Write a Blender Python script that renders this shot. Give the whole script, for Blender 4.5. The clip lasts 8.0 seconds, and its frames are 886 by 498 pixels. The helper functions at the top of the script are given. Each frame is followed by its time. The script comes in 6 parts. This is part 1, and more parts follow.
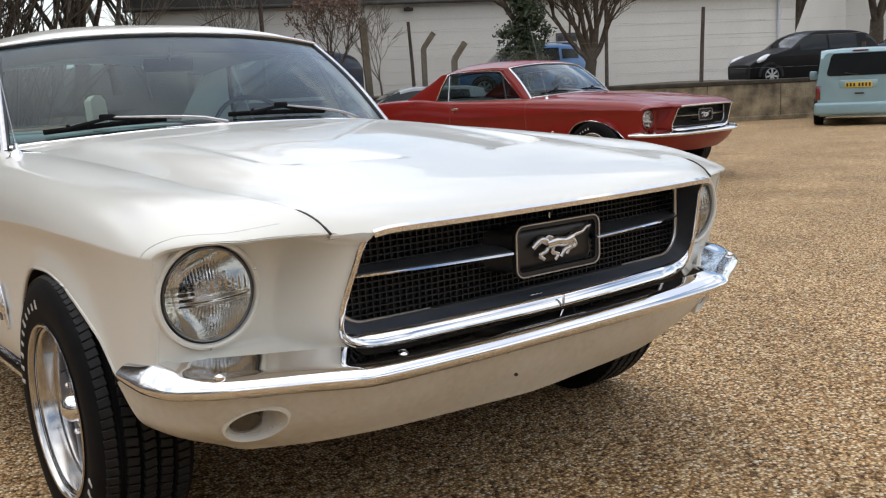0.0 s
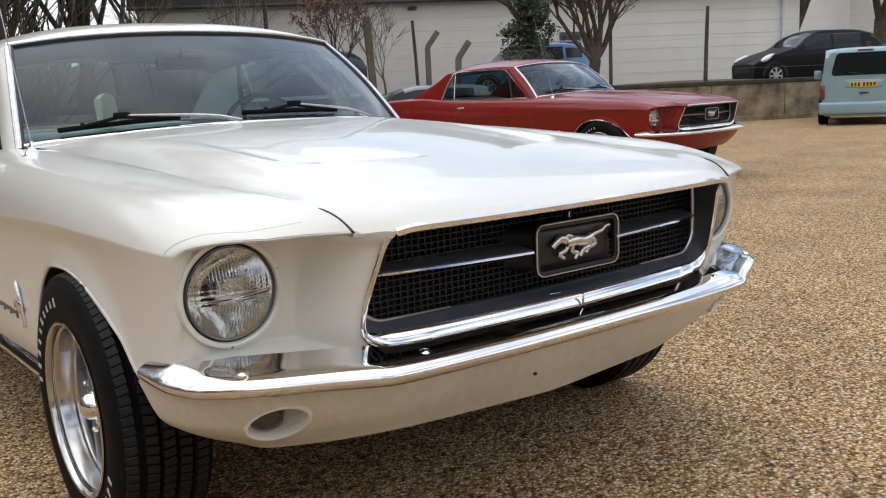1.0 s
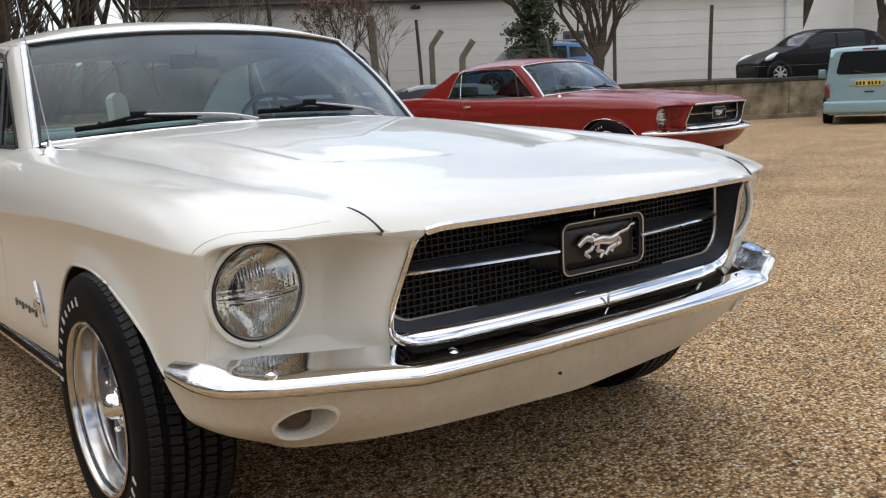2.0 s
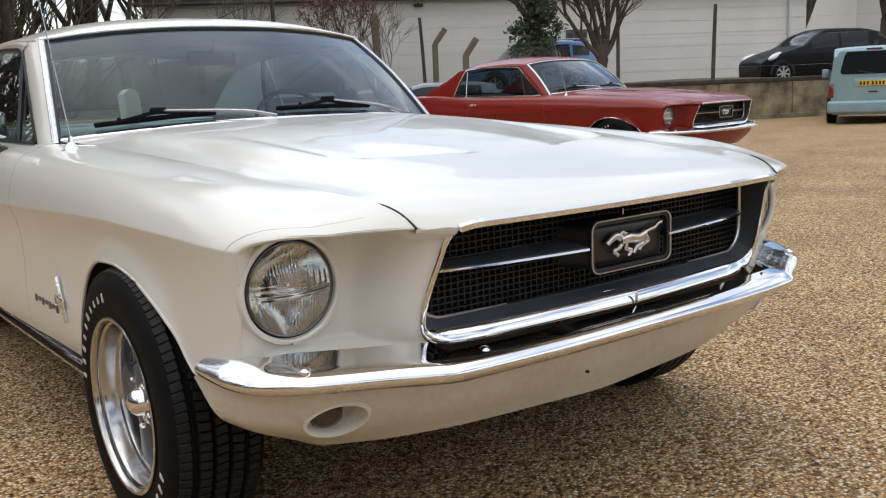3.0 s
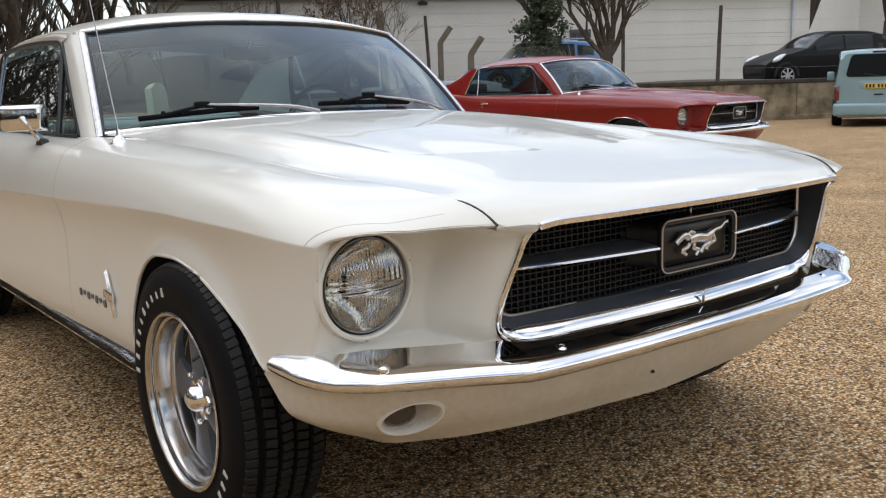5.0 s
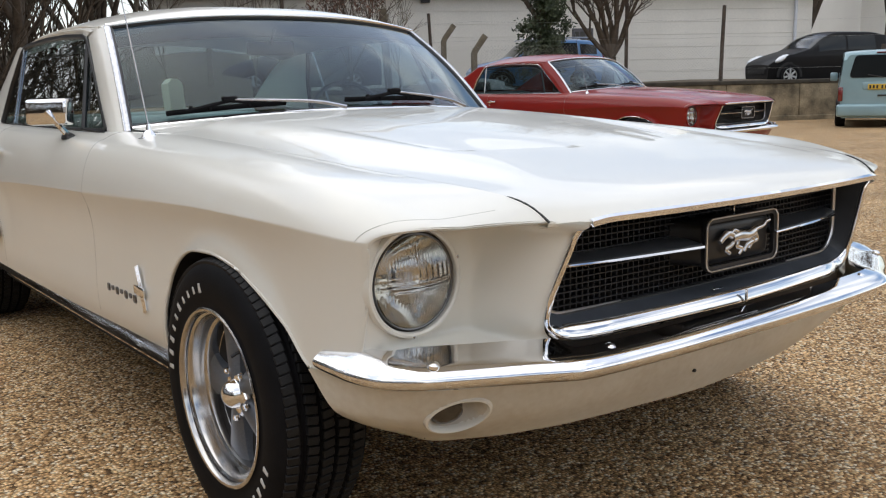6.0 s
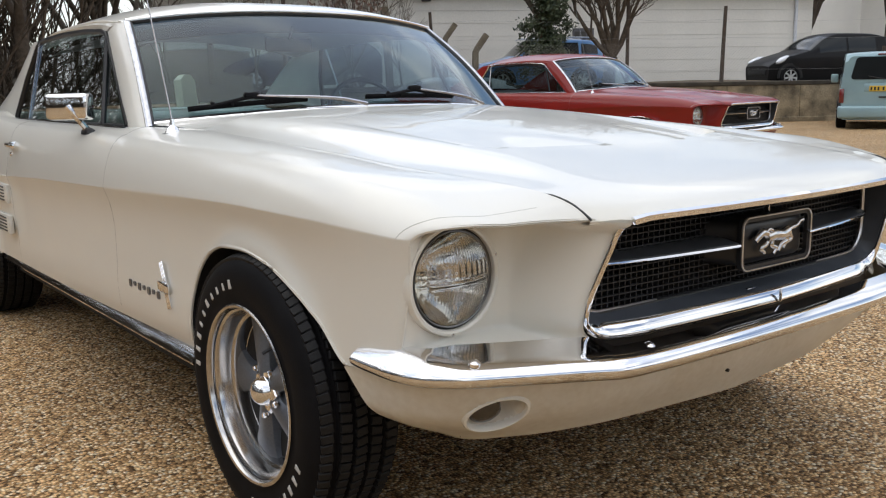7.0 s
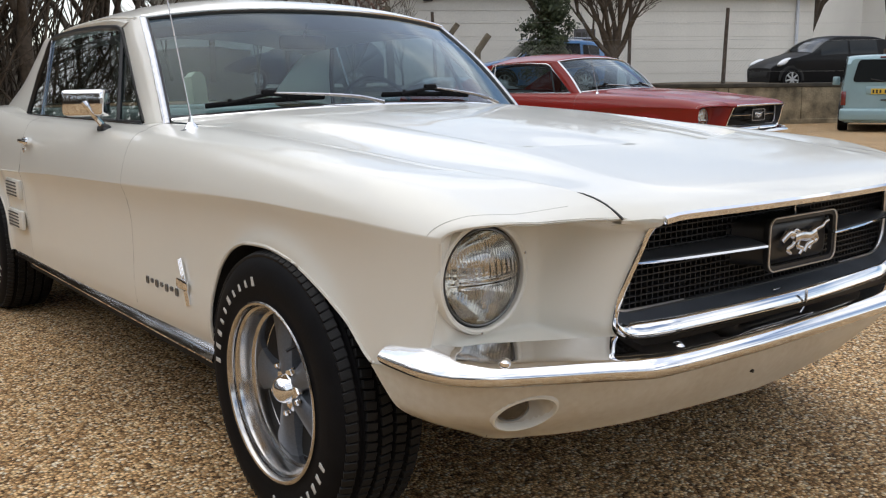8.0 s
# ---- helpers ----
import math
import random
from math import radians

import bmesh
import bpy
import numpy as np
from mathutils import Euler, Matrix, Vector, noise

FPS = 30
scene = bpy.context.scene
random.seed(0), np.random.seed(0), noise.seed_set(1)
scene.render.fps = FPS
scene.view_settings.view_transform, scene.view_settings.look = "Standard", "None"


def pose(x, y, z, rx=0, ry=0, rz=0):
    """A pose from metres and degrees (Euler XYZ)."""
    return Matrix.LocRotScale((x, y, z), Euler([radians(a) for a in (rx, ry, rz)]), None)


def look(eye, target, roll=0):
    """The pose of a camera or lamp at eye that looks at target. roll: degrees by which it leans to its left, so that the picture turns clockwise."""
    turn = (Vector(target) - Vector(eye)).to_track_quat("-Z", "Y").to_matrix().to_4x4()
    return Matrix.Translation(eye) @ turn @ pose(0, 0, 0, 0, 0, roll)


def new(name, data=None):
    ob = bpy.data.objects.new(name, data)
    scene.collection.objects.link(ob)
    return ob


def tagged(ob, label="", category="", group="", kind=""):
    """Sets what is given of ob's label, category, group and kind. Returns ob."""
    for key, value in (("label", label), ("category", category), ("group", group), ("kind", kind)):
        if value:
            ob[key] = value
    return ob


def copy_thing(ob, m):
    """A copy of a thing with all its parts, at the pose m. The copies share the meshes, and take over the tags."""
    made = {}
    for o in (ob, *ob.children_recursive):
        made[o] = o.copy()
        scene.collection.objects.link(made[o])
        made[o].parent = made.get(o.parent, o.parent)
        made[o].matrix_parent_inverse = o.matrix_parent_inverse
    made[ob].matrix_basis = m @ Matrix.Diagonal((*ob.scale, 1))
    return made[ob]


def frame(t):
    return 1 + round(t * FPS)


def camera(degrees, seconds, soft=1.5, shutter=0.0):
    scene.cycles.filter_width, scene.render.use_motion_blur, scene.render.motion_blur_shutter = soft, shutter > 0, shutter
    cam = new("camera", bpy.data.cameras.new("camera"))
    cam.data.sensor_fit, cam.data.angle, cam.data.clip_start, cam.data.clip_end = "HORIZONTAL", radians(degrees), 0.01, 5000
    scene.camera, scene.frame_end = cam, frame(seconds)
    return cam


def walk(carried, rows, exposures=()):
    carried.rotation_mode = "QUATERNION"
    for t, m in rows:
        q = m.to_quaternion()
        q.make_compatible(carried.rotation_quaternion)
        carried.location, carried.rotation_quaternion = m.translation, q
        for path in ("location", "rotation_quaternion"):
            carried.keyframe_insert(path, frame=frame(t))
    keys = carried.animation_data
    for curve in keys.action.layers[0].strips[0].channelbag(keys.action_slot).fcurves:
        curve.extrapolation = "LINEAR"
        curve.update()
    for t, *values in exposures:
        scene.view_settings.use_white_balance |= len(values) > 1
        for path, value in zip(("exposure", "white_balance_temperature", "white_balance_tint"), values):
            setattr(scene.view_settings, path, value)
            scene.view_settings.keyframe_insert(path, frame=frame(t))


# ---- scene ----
# The white car stands at the origin: front axle at y = 0, nose towards -y, its right side at -x.
cam = camera(51.1, 8.0, soft=1.2)
PATH = [
    (0, (-1.435, -2.177, 1.023), (-0.234, -0.615, 0.678), -2.6),
    (0.5, (-1.446, -2.165, 1.024), (-0.248, -0.601, 0.677), -2.6),
    (1, (-1.464, -2.151, 1.024), (-0.267, -0.587, 0.677), -2.5),
    (1.5, (-1.479, -2.134, 1.024), (-0.285, -0.568, 0.677), -2.6),
    (3, (-1.545, -2.072, 1.024), (-0.352, -0.506, 0.672), -2.3),
    (3.5, (-1.565, -2.054, 1.024), (-0.37, -0.489, 0.672), -2.2),
    (4, (-1.59, -2.029, 1.025), (-0.394, -0.465, 0.671), -2.1),
    (4.5, (-1.62, -2.0, 1.024), (-0.423, -0.437, 0.67), -1.9),
    (6, (-1.722, -1.898, 1.02), (-0.521, -0.339, 0.661), -1.3),
    (6.5, (-1.748, -1.869, 1.016), (-0.545, -0.313, 0.657), -1.1),
    (7, (-1.778, -1.841, 1.016), (-0.572, -0.287, 0.655), -0.9),
    (7.5, (-1.802, -1.818, 1.011), (-0.592, -0.266, 0.652), -0.7),
    (8, (-1.82, -1.801, 1.012), (-0.611, -0.249, 0.651), -0.5),
]
walk(cam, [(t, look(eye, target, roll)) for t, eye, target, roll in PATH])

# ---- light ----
SUN_ELEV, SUN_AZ = 74.0, -10.0      # degrees; azimuth from +y towards +x
world = bpy.data.worlds.new("world")
scene.world = world
world.use_nodes = True
wt = world.node_tree
wt.nodes.clear()
w_out = wt.nodes.new("ShaderNodeOutputWorld")
w_bg = wt.nodes.new("ShaderNodeBackground")
w_sky = wt.nodes.new("ShaderNodeTexSky")
w_sky.sky_type = "NISHITA"
w_sky.sun_disc = False
w_sky.sun_elevation = radians(SUN_ELEV)
w_sky.sun_rotation = radians(SUN_AZ)
w_tc = wt.nodes.new("ShaderNodeTexCoord")
w_map = wt.nodes.new("ShaderNodeMapping")
w_map.inputs["Scale"].default_value = (1.0, 1.0, 2.2)
w_noise = wt.nodes.new("ShaderNodeTexNoise")
w_noise.inputs["Scale"].default_value = 2.6
w_noise.inputs["Detail"].default_value = 7
w_noise.inputs["Roughness"].default_value = 0.55
w_ramp = wt.nodes.new("ShaderNodeValToRGB")
w_ramp.color_ramp.elements[0].position = 0.37
w_ramp.color_ramp.elements[1].position = 0.63
w_mix = wt.nodes.new("ShaderNodeMix")
w_mix.data_type = "RGBA"
w_mix.inputs["B"].default_value = (9.4, 9.4, 9.3, 1)
wt.links.new(w_tc.outputs["Generated"], w_map.inputs["Vector"])
wt.links.new(w_map.outputs["Vector"], w_noise.inputs["Vector"])
# clouds lie denser towards the horizon and behind, with open blue high over the yard
w_side = wt.nodes.new("ShaderNodeVectorMath")
w_side.operation = "DOT_PRODUCT"
w_side.inputs[1].default_value = (0.60, 0.22, 0.77)
w_cov = wt.nodes.new("ShaderNodeMapRange")
w_cov.inputs["From Min"].default_value = 0.78
w_cov.inputs["From Max"].default_value = 1.0
w_cov.inputs["To Min"].default_value = 0.0
w_cov.inputs["To Max"].default_value = -0.13
w_add = wt.nodes.new("ShaderNodeMath")
wt.links.new(w_tc.outputs["Generated"], w_side.inputs[0])
wt.links.new(w_side.outputs["Value"], w_cov.inputs["Value"])
wt.links.new(w_noise.outputs["Fac"], w_add.inputs[0])
wt.links.new(w_cov.outputs["Result"], w_add.inputs[1])
wt.links.new(w_add.outputs["Value"], w_ramp.inputs["Fac"])
wt.links.new(w_ramp.outputs["Color"], w_mix.inputs["Factor"])
wt.links.new(w_sky.outputs["Color"], w_mix.inputs["A"])
wt.links.new(w_mix.outputs["Result"], w_bg.inputs["Color"])
w_bg.inputs["Strength"].default_value = 0.124
wt.links.new(w_bg.outputs["Background"], w_out.inputs["Surface"])

sun = new("sun", bpy.data.lights.new("sun", "SUN"))
sun.data.energy = 1.15
sun.data.angle = radians(122)
sun.data.color = (1.0, 0.97, 0.93)
az, el = radians(SUN_AZ), radians(SUN_ELEV)
sun.matrix_world = look((0, 0, 30), (-math.sin(az) * math.cos(el), -math.cos(az) * math.cos(el), 30 - math.sin(el)))
scene.view_settings.exposure = 0.36


# ---- materials ----
def mat(name, color, rough=0.5, metal=0.0, coat=0.0, coat_rough=0.03, var=0.0, var_scale=8.0, grain=0.0, grain_scale=200.0,
        bump=0.0, bump_scale=200.0, spec=0.5, rough_var=0.0):
    m = bpy.data.materials.new(name)
    m.use_nodes = True
    nt = m.node_tree
    b = nt.nodes["Principled BSDF"]
    b.inputs["Base Color"].default_value = (*color, 1)
    b.inputs["Roughness"].default_value = rough
    b.inputs["Metallic"].default_value = metal
    b.inputs["Coat Weight"].default_value = coat
    b.inputs["Coat Roughness"].default_value = coat_rough
    b.inputs["Specular IOR Level"].default_value = spec
    tc = nt.nodes.new("ShaderNodeTexCoord")
    last = None
    for amount, scale, detail in ((var, var_scale, 5), (grain, grain_scale, 2)):
        if not amount:
            continue
        n = nt.nodes.new("ShaderNodeTexNoise")
        n.inputs["Scale"].default_value = scale
        n.inputs["Detail"].default_value = detail
        nt.links.new(tc.outputs["Object"], n.inputs["Vector"])
        r = nt.nodes.new("ShaderNodeMapRange")
        r.inputs["From Min"].default_value = 0.3
        r.inputs["From Max"].default_value = 0.7
        r.inputs["To Min"].default_value = 1 - amount
        r.inputs["To Max"].default_value = 1 + amount
        nt.links.new(n.outputs["Fac"], r.inputs["Value"])
        mx = nt.nodes.new("ShaderNodeMix")
        mx.data_type, mx.blend_type = "RGBA", "MULTIPLY"
        mx.inputs["Factor"].default_value = 1
        if last is None:
            mx.inputs["A"].default_value = (*color, 1)
        else:
            nt.links.new(last, mx.inputs["A"])
        nt.links.new(r.outputs["Result"], mx.inputs["B"])
        last = mx.outputs["Result"]
        if rough_var and scale == var_scale:
            q = nt.nodes.new("ShaderNodeMapRange")
            q.inputs["To Min"].default_value = max(0.0, rough - rough_var)
            q.inputs["To Max"].default_value = rough + rough_var
            nt.links.new(n.outputs["Fac"], q.inputs["Value"])
            nt.links.new(q.outputs["Result"], b.inputs["Roughness"])
    if last is not None:
        nt.links.new(last, b.inputs["Base Color"])
    if bump:
        n = nt.nodes.new("ShaderNodeTexNoise")
        n.inputs["Scale"].default_value = bump_scale
        n.inputs["Detail"].default_value = 4
        nt.links.new(tc.outputs["Object"], n.inputs["Vector"])
        bp = nt.nodes.new("ShaderNodeBump")
        bp.inputs["Strength"].default_value = bump
        bp.inputs["Distance"].default_value = 0.01
        nt.links.new(n.outputs["Fac"], bp.inputs["Height"])
        nt.links.new(bp.outputs["Normal"], b.inputs["Normal"])
    return m


def glass_mat(name, tint, gloss_color=(1, 1, 1), ior=1.5):
    m = bpy.data.materials.new(name)
    m.use_nodes = True
    nt = m.node_tree
    nt.nodes.clear()
    out = nt.nodes.new("ShaderNodeOutputMaterial")
    tr = nt.nodes.new("ShaderNodeBsdfTransparent")
    tr.inputs["Color"].default_value = (*tint, 1)
    gl = nt.nodes.new("ShaderNodeBsdfGlossy")
    gl.inputs["Roughness"].default_value = 0.012
    gl.inputs["Color"].default_value = (*gloss_color, 1)
    # gloss that grows towards grazing view, alike from both sides of the pane
    lw = nt.nodes.new("ShaderNodeLayerWeight")
    lw.inputs["Blend"].default_value = 0.5
    pw = nt.nodes.new("ShaderNodeMath")
    pw.operation = "POWER"
    pw.inputs[1].default_value = 4.0
    nt.links.new(lw.outputs["Facing"], pw.inputs[0])
    fr = nt.nodes.new("ShaderNodeMapRange")
    fr.inputs["To Min"].default_value = ((ior - 1) / (ior + 1)) ** 2
    fr.inputs["To Max"].default_value = 1.0
    nt.links.new(pw.outputs["Value"], fr.inputs["Value"])
    mx = nt.nodes.new("ShaderNodeMixShader")
    nt.links.new(fr.outputs["Result"], mx.inputs["Fac"])
    nt.links.new(tr.outputs["BSDF"], mx.inputs[1])
    nt.links.new(gl.outputs["BSDF"], mx.inputs[2])
    nt.links.new(mx.outputs["Shader"], out.inputs["Surface"])
    return m


def tint_mat(name, tint):
    """A clear coloured film."""
    m = bpy.data.materials.new(name)
    m.use_nodes = True
    nt = m.node_tree
    nt.nodes.clear()
    out = nt.nodes.new("ShaderNodeOutputMaterial")
    tr = nt.nodes.new("ShaderNodeBsdfTransparent")
    tr.inputs["Color"].default_value = (*tint, 1)
    nt.links.new(tr.outputs["BSDF"], out.inputs["Surface"])
    return m


def gravel_mat():
    """Resin-bound gravel: small stones, each of its own tone, with darker gaps."""
    m = bpy.data.materials.new("bound_gravel")
    m.use_nodes = True
    nt = m.node_tree
    b = nt.nodes["Principled BSDF"]
    tc = nt.nodes.new("ShaderNodeTexCoord")
    warp = nt.nodes.new("ShaderNodeTexNoise")
    warp.inputs["Scale"].default_value = 60
    add = nt.nodes.new("ShaderNodeMix")
    add.data_type, add.blend_type = "RGBA", "ADD"
    add.inputs["Factor"].default_value = 0.006
    nt.links.new(tc.outputs["Object"], warp.inputs["Vector"])
    nt.links.new(tc.outputs["Object"], add.inputs["A"])
    nt.links.new(warp.outputs["Color"], add.inputs["B"])
    vor = nt.nodes.new("ShaderNodeTexVoronoi")
    vor.inputs["Scale"].default_value = 104
    nt.links.new(add.outputs["Result"], vor.inputs["Vector"])
    sep = nt.nodes.new("ShaderNodeSeparateColor")
    nt.links.new(vor.outputs["Color"], sep.inputs["Color"])
    ramp = nt.nodes.new("ShaderNodeValToRGB")
    cr = ramp.color_ramp
    cr.elements[0].position, cr.elements[0].color = 0.0, (0.10, 0.052, 0.021, 1)
    cr.elements[1].position, cr.elements[1].color = 1.0, (0.97, 0.85, 0.63, 1)
    for pos, col in ((0.25, (0.42, 0.235, 0.098, 1)), (0.55, (0.70, 0.425, 0.195, 1)), (0.8, (0.92, 0.65, 0.34, 1))):
        e = cr.elements.new(pos)
        e.color = col
    nt.links.new(sep.outputs["Red"], ramp.inputs["Fac"])
    gap = nt.nodes.new("ShaderNodeMapRange")
    gap.inputs["From Min"].default_value = 0.25
    gap.inputs["From Max"].default_value = 0.7
    gap.inputs["To Min"].default_value = 1.0
    gap.inputs["To Max"].default_value = 0.36
    nt.links.new(vor.outputs["Distance"], gap.inputs["Value"])
    mul = nt.nodes.new("ShaderNodeMix")
    mul.data_type, mul.blend_type = "RGBA", "MULTIPLY"
    mul.inputs["Factor"].default_value = 1
    nt.links.new(ramp.outputs["Color"], mul.inputs["A"])
    nt.links.new(gap.outputs["Result"], mul.inputs["B"])
    big = nt.nodes.new("ShaderNodeTexNoise")
    big.inputs["Scale"].default_value = 1.3
    big.inputs["Detail"].default_value = 6
    nt.links.new(tc.outputs["Object"], big.inputs["Vector"])
    br = nt.nodes.new("ShaderNodeMapRange")
    br.inputs["From Min"].default_value = 0.3
    br.inputs["From Max"].default_value = 0.7
    br.inputs["To Min"].default_value = 0.82
    br.inputs["To Max"].default_value = 1.15
    nt.links.new(big.outputs["Fac"], br.inputs["Value"])
    mul2 = nt.nodes.new("ShaderNodeMix")
    mul2.data_type, mul2.blend_type = "RGBA", "MULTIPLY"
    mul2.inputs["Factor"].default_value = 1
    nt.links.new(mul.outputs["Result"], mul2.inputs["A"])
    nt.links.new(br.outputs["Result"], mul2.inputs["B"])
    nt.links.new(mul2.outputs["Result"], b.inputs["Base Color"])
    b.inputs["Roughness"].default_value = 0.8
    b.inputs["Specular IOR Level"].default_value = 0.2
    bp = nt.nodes.new("ShaderNodeBump")
    bp.inputs["Strength"].default_value = 0.9
    bp.inputs["Distance"].default_value = 0.007
    bp.invert = True
    nt.links.new(vor.outputs["Distance"], bp.inputs["Height"])
    nt.links.new(bp.outputs["Normal"], b.inputs["Normal"])
    return m


WHITE = mat("white_car_paint", (0.755, 0.735, 0.662), 0.35, coat=0.72, coat_rough=0.02, var=0.015, var_scale=3, bump=0.006, bump_scale=9)
RED = mat("red_car_paint", (0.225, 0.0085, 0.004), 0.5, coat=0.6, coat_rough=0.04, spec=0.2, var=0.05, var_scale=3)
CHROME = mat("chrome", (0.86, 0.86, 0.87), 0.045, 1.0, var=0.03, var_scale=30, bump=0.004, bump_scale=14)
DULL_CHROME = mat("worn_chrome", (0.62, 0.62, 0.63), 0.16, 1.0, var=0.12, var_scale=40)
POLISHED = mat("polished_aluminium", (0.56, 0.545, 0.53), 0.17, 1.0, var=0.06, var_scale=25, rough_var=0.06)
SPOKE = mat("grey_cast_wheel_paint", (0.14, 0.155, 0.18), 0.42, 0.4, var=0.1, grain=0.1)
RUBBER = mat("tyre_rubber", (0.006, 0.006, 0.007), 0.65, spec=0.12, var=0.25, var_scale=14, grain=0.2, grain_scale=300, bump=0.05)
# lighter copy of the rubber: light caught by the tread blocks, put into the colour
TREAD = mat("lit_tread_rubber", (0.010, 0.010, 0.0105), 0.55, spec=0.3, var=0.35, var_scale=18, grain=0.25, grain_scale=300, bump=0.08)
TYRE_WHITE = mat("raised_white_lettering", (0.55, 0.54, 0.51), 0.6, var=0.08, var_scale=60)
BLACK = mat("black_trim", (0.014, 0.014, 0.015), 0.38, var=0.2, var_scale=20)
GRILLE = mat("grey_black_grille_paint", (0.016, 0.017, 0.020), 0.45, var=0.15, var_scale=15)
LEDGE = mat("grey_grille_shell", (0.068, 0.076, 0.090), 0.5, var=0.15, var_scale=15)
GREYBAR = mat("grey_grille_bar", (0.10, 0.105, 0.115), 0.35, 0.3, var=0.1, var_scale=20)
UNDER = mat("underbody_black", (0.012, 0.012, 0.012), 0.8, var=0.3, var_scale=10)
SATIN = mat("satin_chrome", (0.66, 0.66, 0.67), 0.34, 1.0, var=0.06, var_scale=30)
JOINT = mat("filled_panel_joint", (0.52, 0.51, 0.46), 0.5)
# dark colour standing in for the shade inside the louvre slots
SHADED = mat("slot_shade", (0.06, 0.058, 0.055), 0.6)
# grey that stands for the shade in the door gaps
GAP_SHADE = mat("door_gap_shade", (0.26, 0.25, 0.23), 0.6)
# near-black for panel joints and the shadow in the hood gaps
SEAM = mat("panel_gap_shadow", (0.03, 0.03, 0.028), 0.7)
CREAM = mat("cream_vinyl", (0.74, 0.69, 0.50), 0.5, var=0.06, var_scale=12, bump=0.03)
AQUA = mat("pale_interior_vinyl", (0.42, 0.47, 0.43), 0.5, var=0.08, var_scale=10, bump=0.03)
DARK_INT = mat("dark_dashboard_vinyl", (0.03, 0.036, 0.04), 0.55, var=0.2, var_scale=12)
WIND = glass_mat("windscreen_glass", (0.52, 0.70, 0.75), (0.85, 0.94, 1.0), ior=1.5)
SIDEGLASS = glass_mat("side_window_glass", (0.40, 0.46, 0.46), ior=1.5)
REARGLASS = tint_mat("rear_window_glass", (0.52, 0.60, 0.60))
LENS_SOLID = bpy.data.materials.new("fluted_lens_glass")
LENS_SOLID.use_nodes = True
_b = LENS_SOLID.node_tree.nodes["Principled BSDF"]
_b.inputs["Transmission Weight"].default_value = 1.0
_b.inputs["Roughness"].default_value = 0.0
_b.inputs["IOR"].default_value = 1.45
DARK_METAL = mat("dark_retaining_metal", (0.16, 0.16, 0.16), 0.3, 0.9, var=0.1)
REFLECTOR = mat("headlamp_reflector", (0.88, 0.87, 0.82), 0.03, 1.0, bump=0.04, bump_scale=60)
AMBER = mat("dark_lamp_lens", (0.045, 0.035, 0.025), 0.2, coat=0.4, var=0.2, var_scale=60)
RED_LENS = mat("red_lamp_lens", (0.14, 0.010, 0.010), 0.2, coat=1.0)
def shade_dusted(m, film_tone):
    """Blends a blotchy tan into a paint for shade, ground bounce and dust."""
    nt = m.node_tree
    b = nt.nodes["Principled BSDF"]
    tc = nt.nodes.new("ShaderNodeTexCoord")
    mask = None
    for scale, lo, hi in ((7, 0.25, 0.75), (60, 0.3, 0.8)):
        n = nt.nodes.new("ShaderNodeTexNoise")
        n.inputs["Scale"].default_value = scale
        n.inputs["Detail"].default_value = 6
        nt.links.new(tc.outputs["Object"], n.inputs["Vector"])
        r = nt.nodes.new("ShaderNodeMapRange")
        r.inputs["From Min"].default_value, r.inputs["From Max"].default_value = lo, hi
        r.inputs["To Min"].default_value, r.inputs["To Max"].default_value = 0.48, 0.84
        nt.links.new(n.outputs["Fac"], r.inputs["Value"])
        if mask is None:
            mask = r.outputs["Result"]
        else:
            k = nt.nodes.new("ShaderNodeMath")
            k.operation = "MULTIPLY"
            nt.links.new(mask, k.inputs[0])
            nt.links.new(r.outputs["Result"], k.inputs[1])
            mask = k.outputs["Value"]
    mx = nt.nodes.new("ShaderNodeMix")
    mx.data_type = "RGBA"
    mx.inputs["B"].default_value = (*film_tone, 1)
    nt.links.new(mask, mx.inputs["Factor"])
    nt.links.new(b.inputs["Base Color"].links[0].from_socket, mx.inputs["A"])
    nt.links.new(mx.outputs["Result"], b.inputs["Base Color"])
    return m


# tan put into the colour for the valance's shaded, gravel-lit face, besides its dust
SHADE_DUSTED_WHITE = shade_dusted(mat("shade_and_dust_white_paint", (0.752, 0.735, 0.668), 0.4, coat=0.5, coat_rough=0.12, var=0.015, var_scale=3), (0.44, 0.37, 0.26))
GRAVEL = gravel_mat()


# ---- building helpers ----
def pch(*pairs):
    """A smooth curve through (x, y) pairs that does not overshoot; held at the ends."""
    xs = np.array([p[0] for p in pairs], float)
    ys = np.array([p[1] for p in pairs], float)
    h = np.diff(xs)
    dl = np.diff(ys) / h
    d = np.zeros(len(xs))
    for i in range(1, len(xs) - 1):
        if dl[i - 1] * dl[i] > 0:
            w1, w2 = 2 * h[i] + h[i - 1], h[i] + 2 * h[i - 1]
            d[i] = (w1 + w2) / (w1 / dl[i - 1] + w2 / dl[i])
    d[0], d[-1] = dl[0], dl[-1]

    def f(x):
        x = min(max(x, xs[0]), xs[-1])
        i = min(max(int(np.searchsorted(xs, x)) - 1, 0), len(h) - 1)
        t = (x - xs[i]) / h[i]
        return float((1 + 2 * t) * (1 - t) ** 2 * ys[i] + t * (1 - t) ** 2 * h[i] * d[i] + t * t * (3 - 2 * t) * ys[i + 1] + t * t * (t - 1) * h[i] * d[i + 1])
    return f


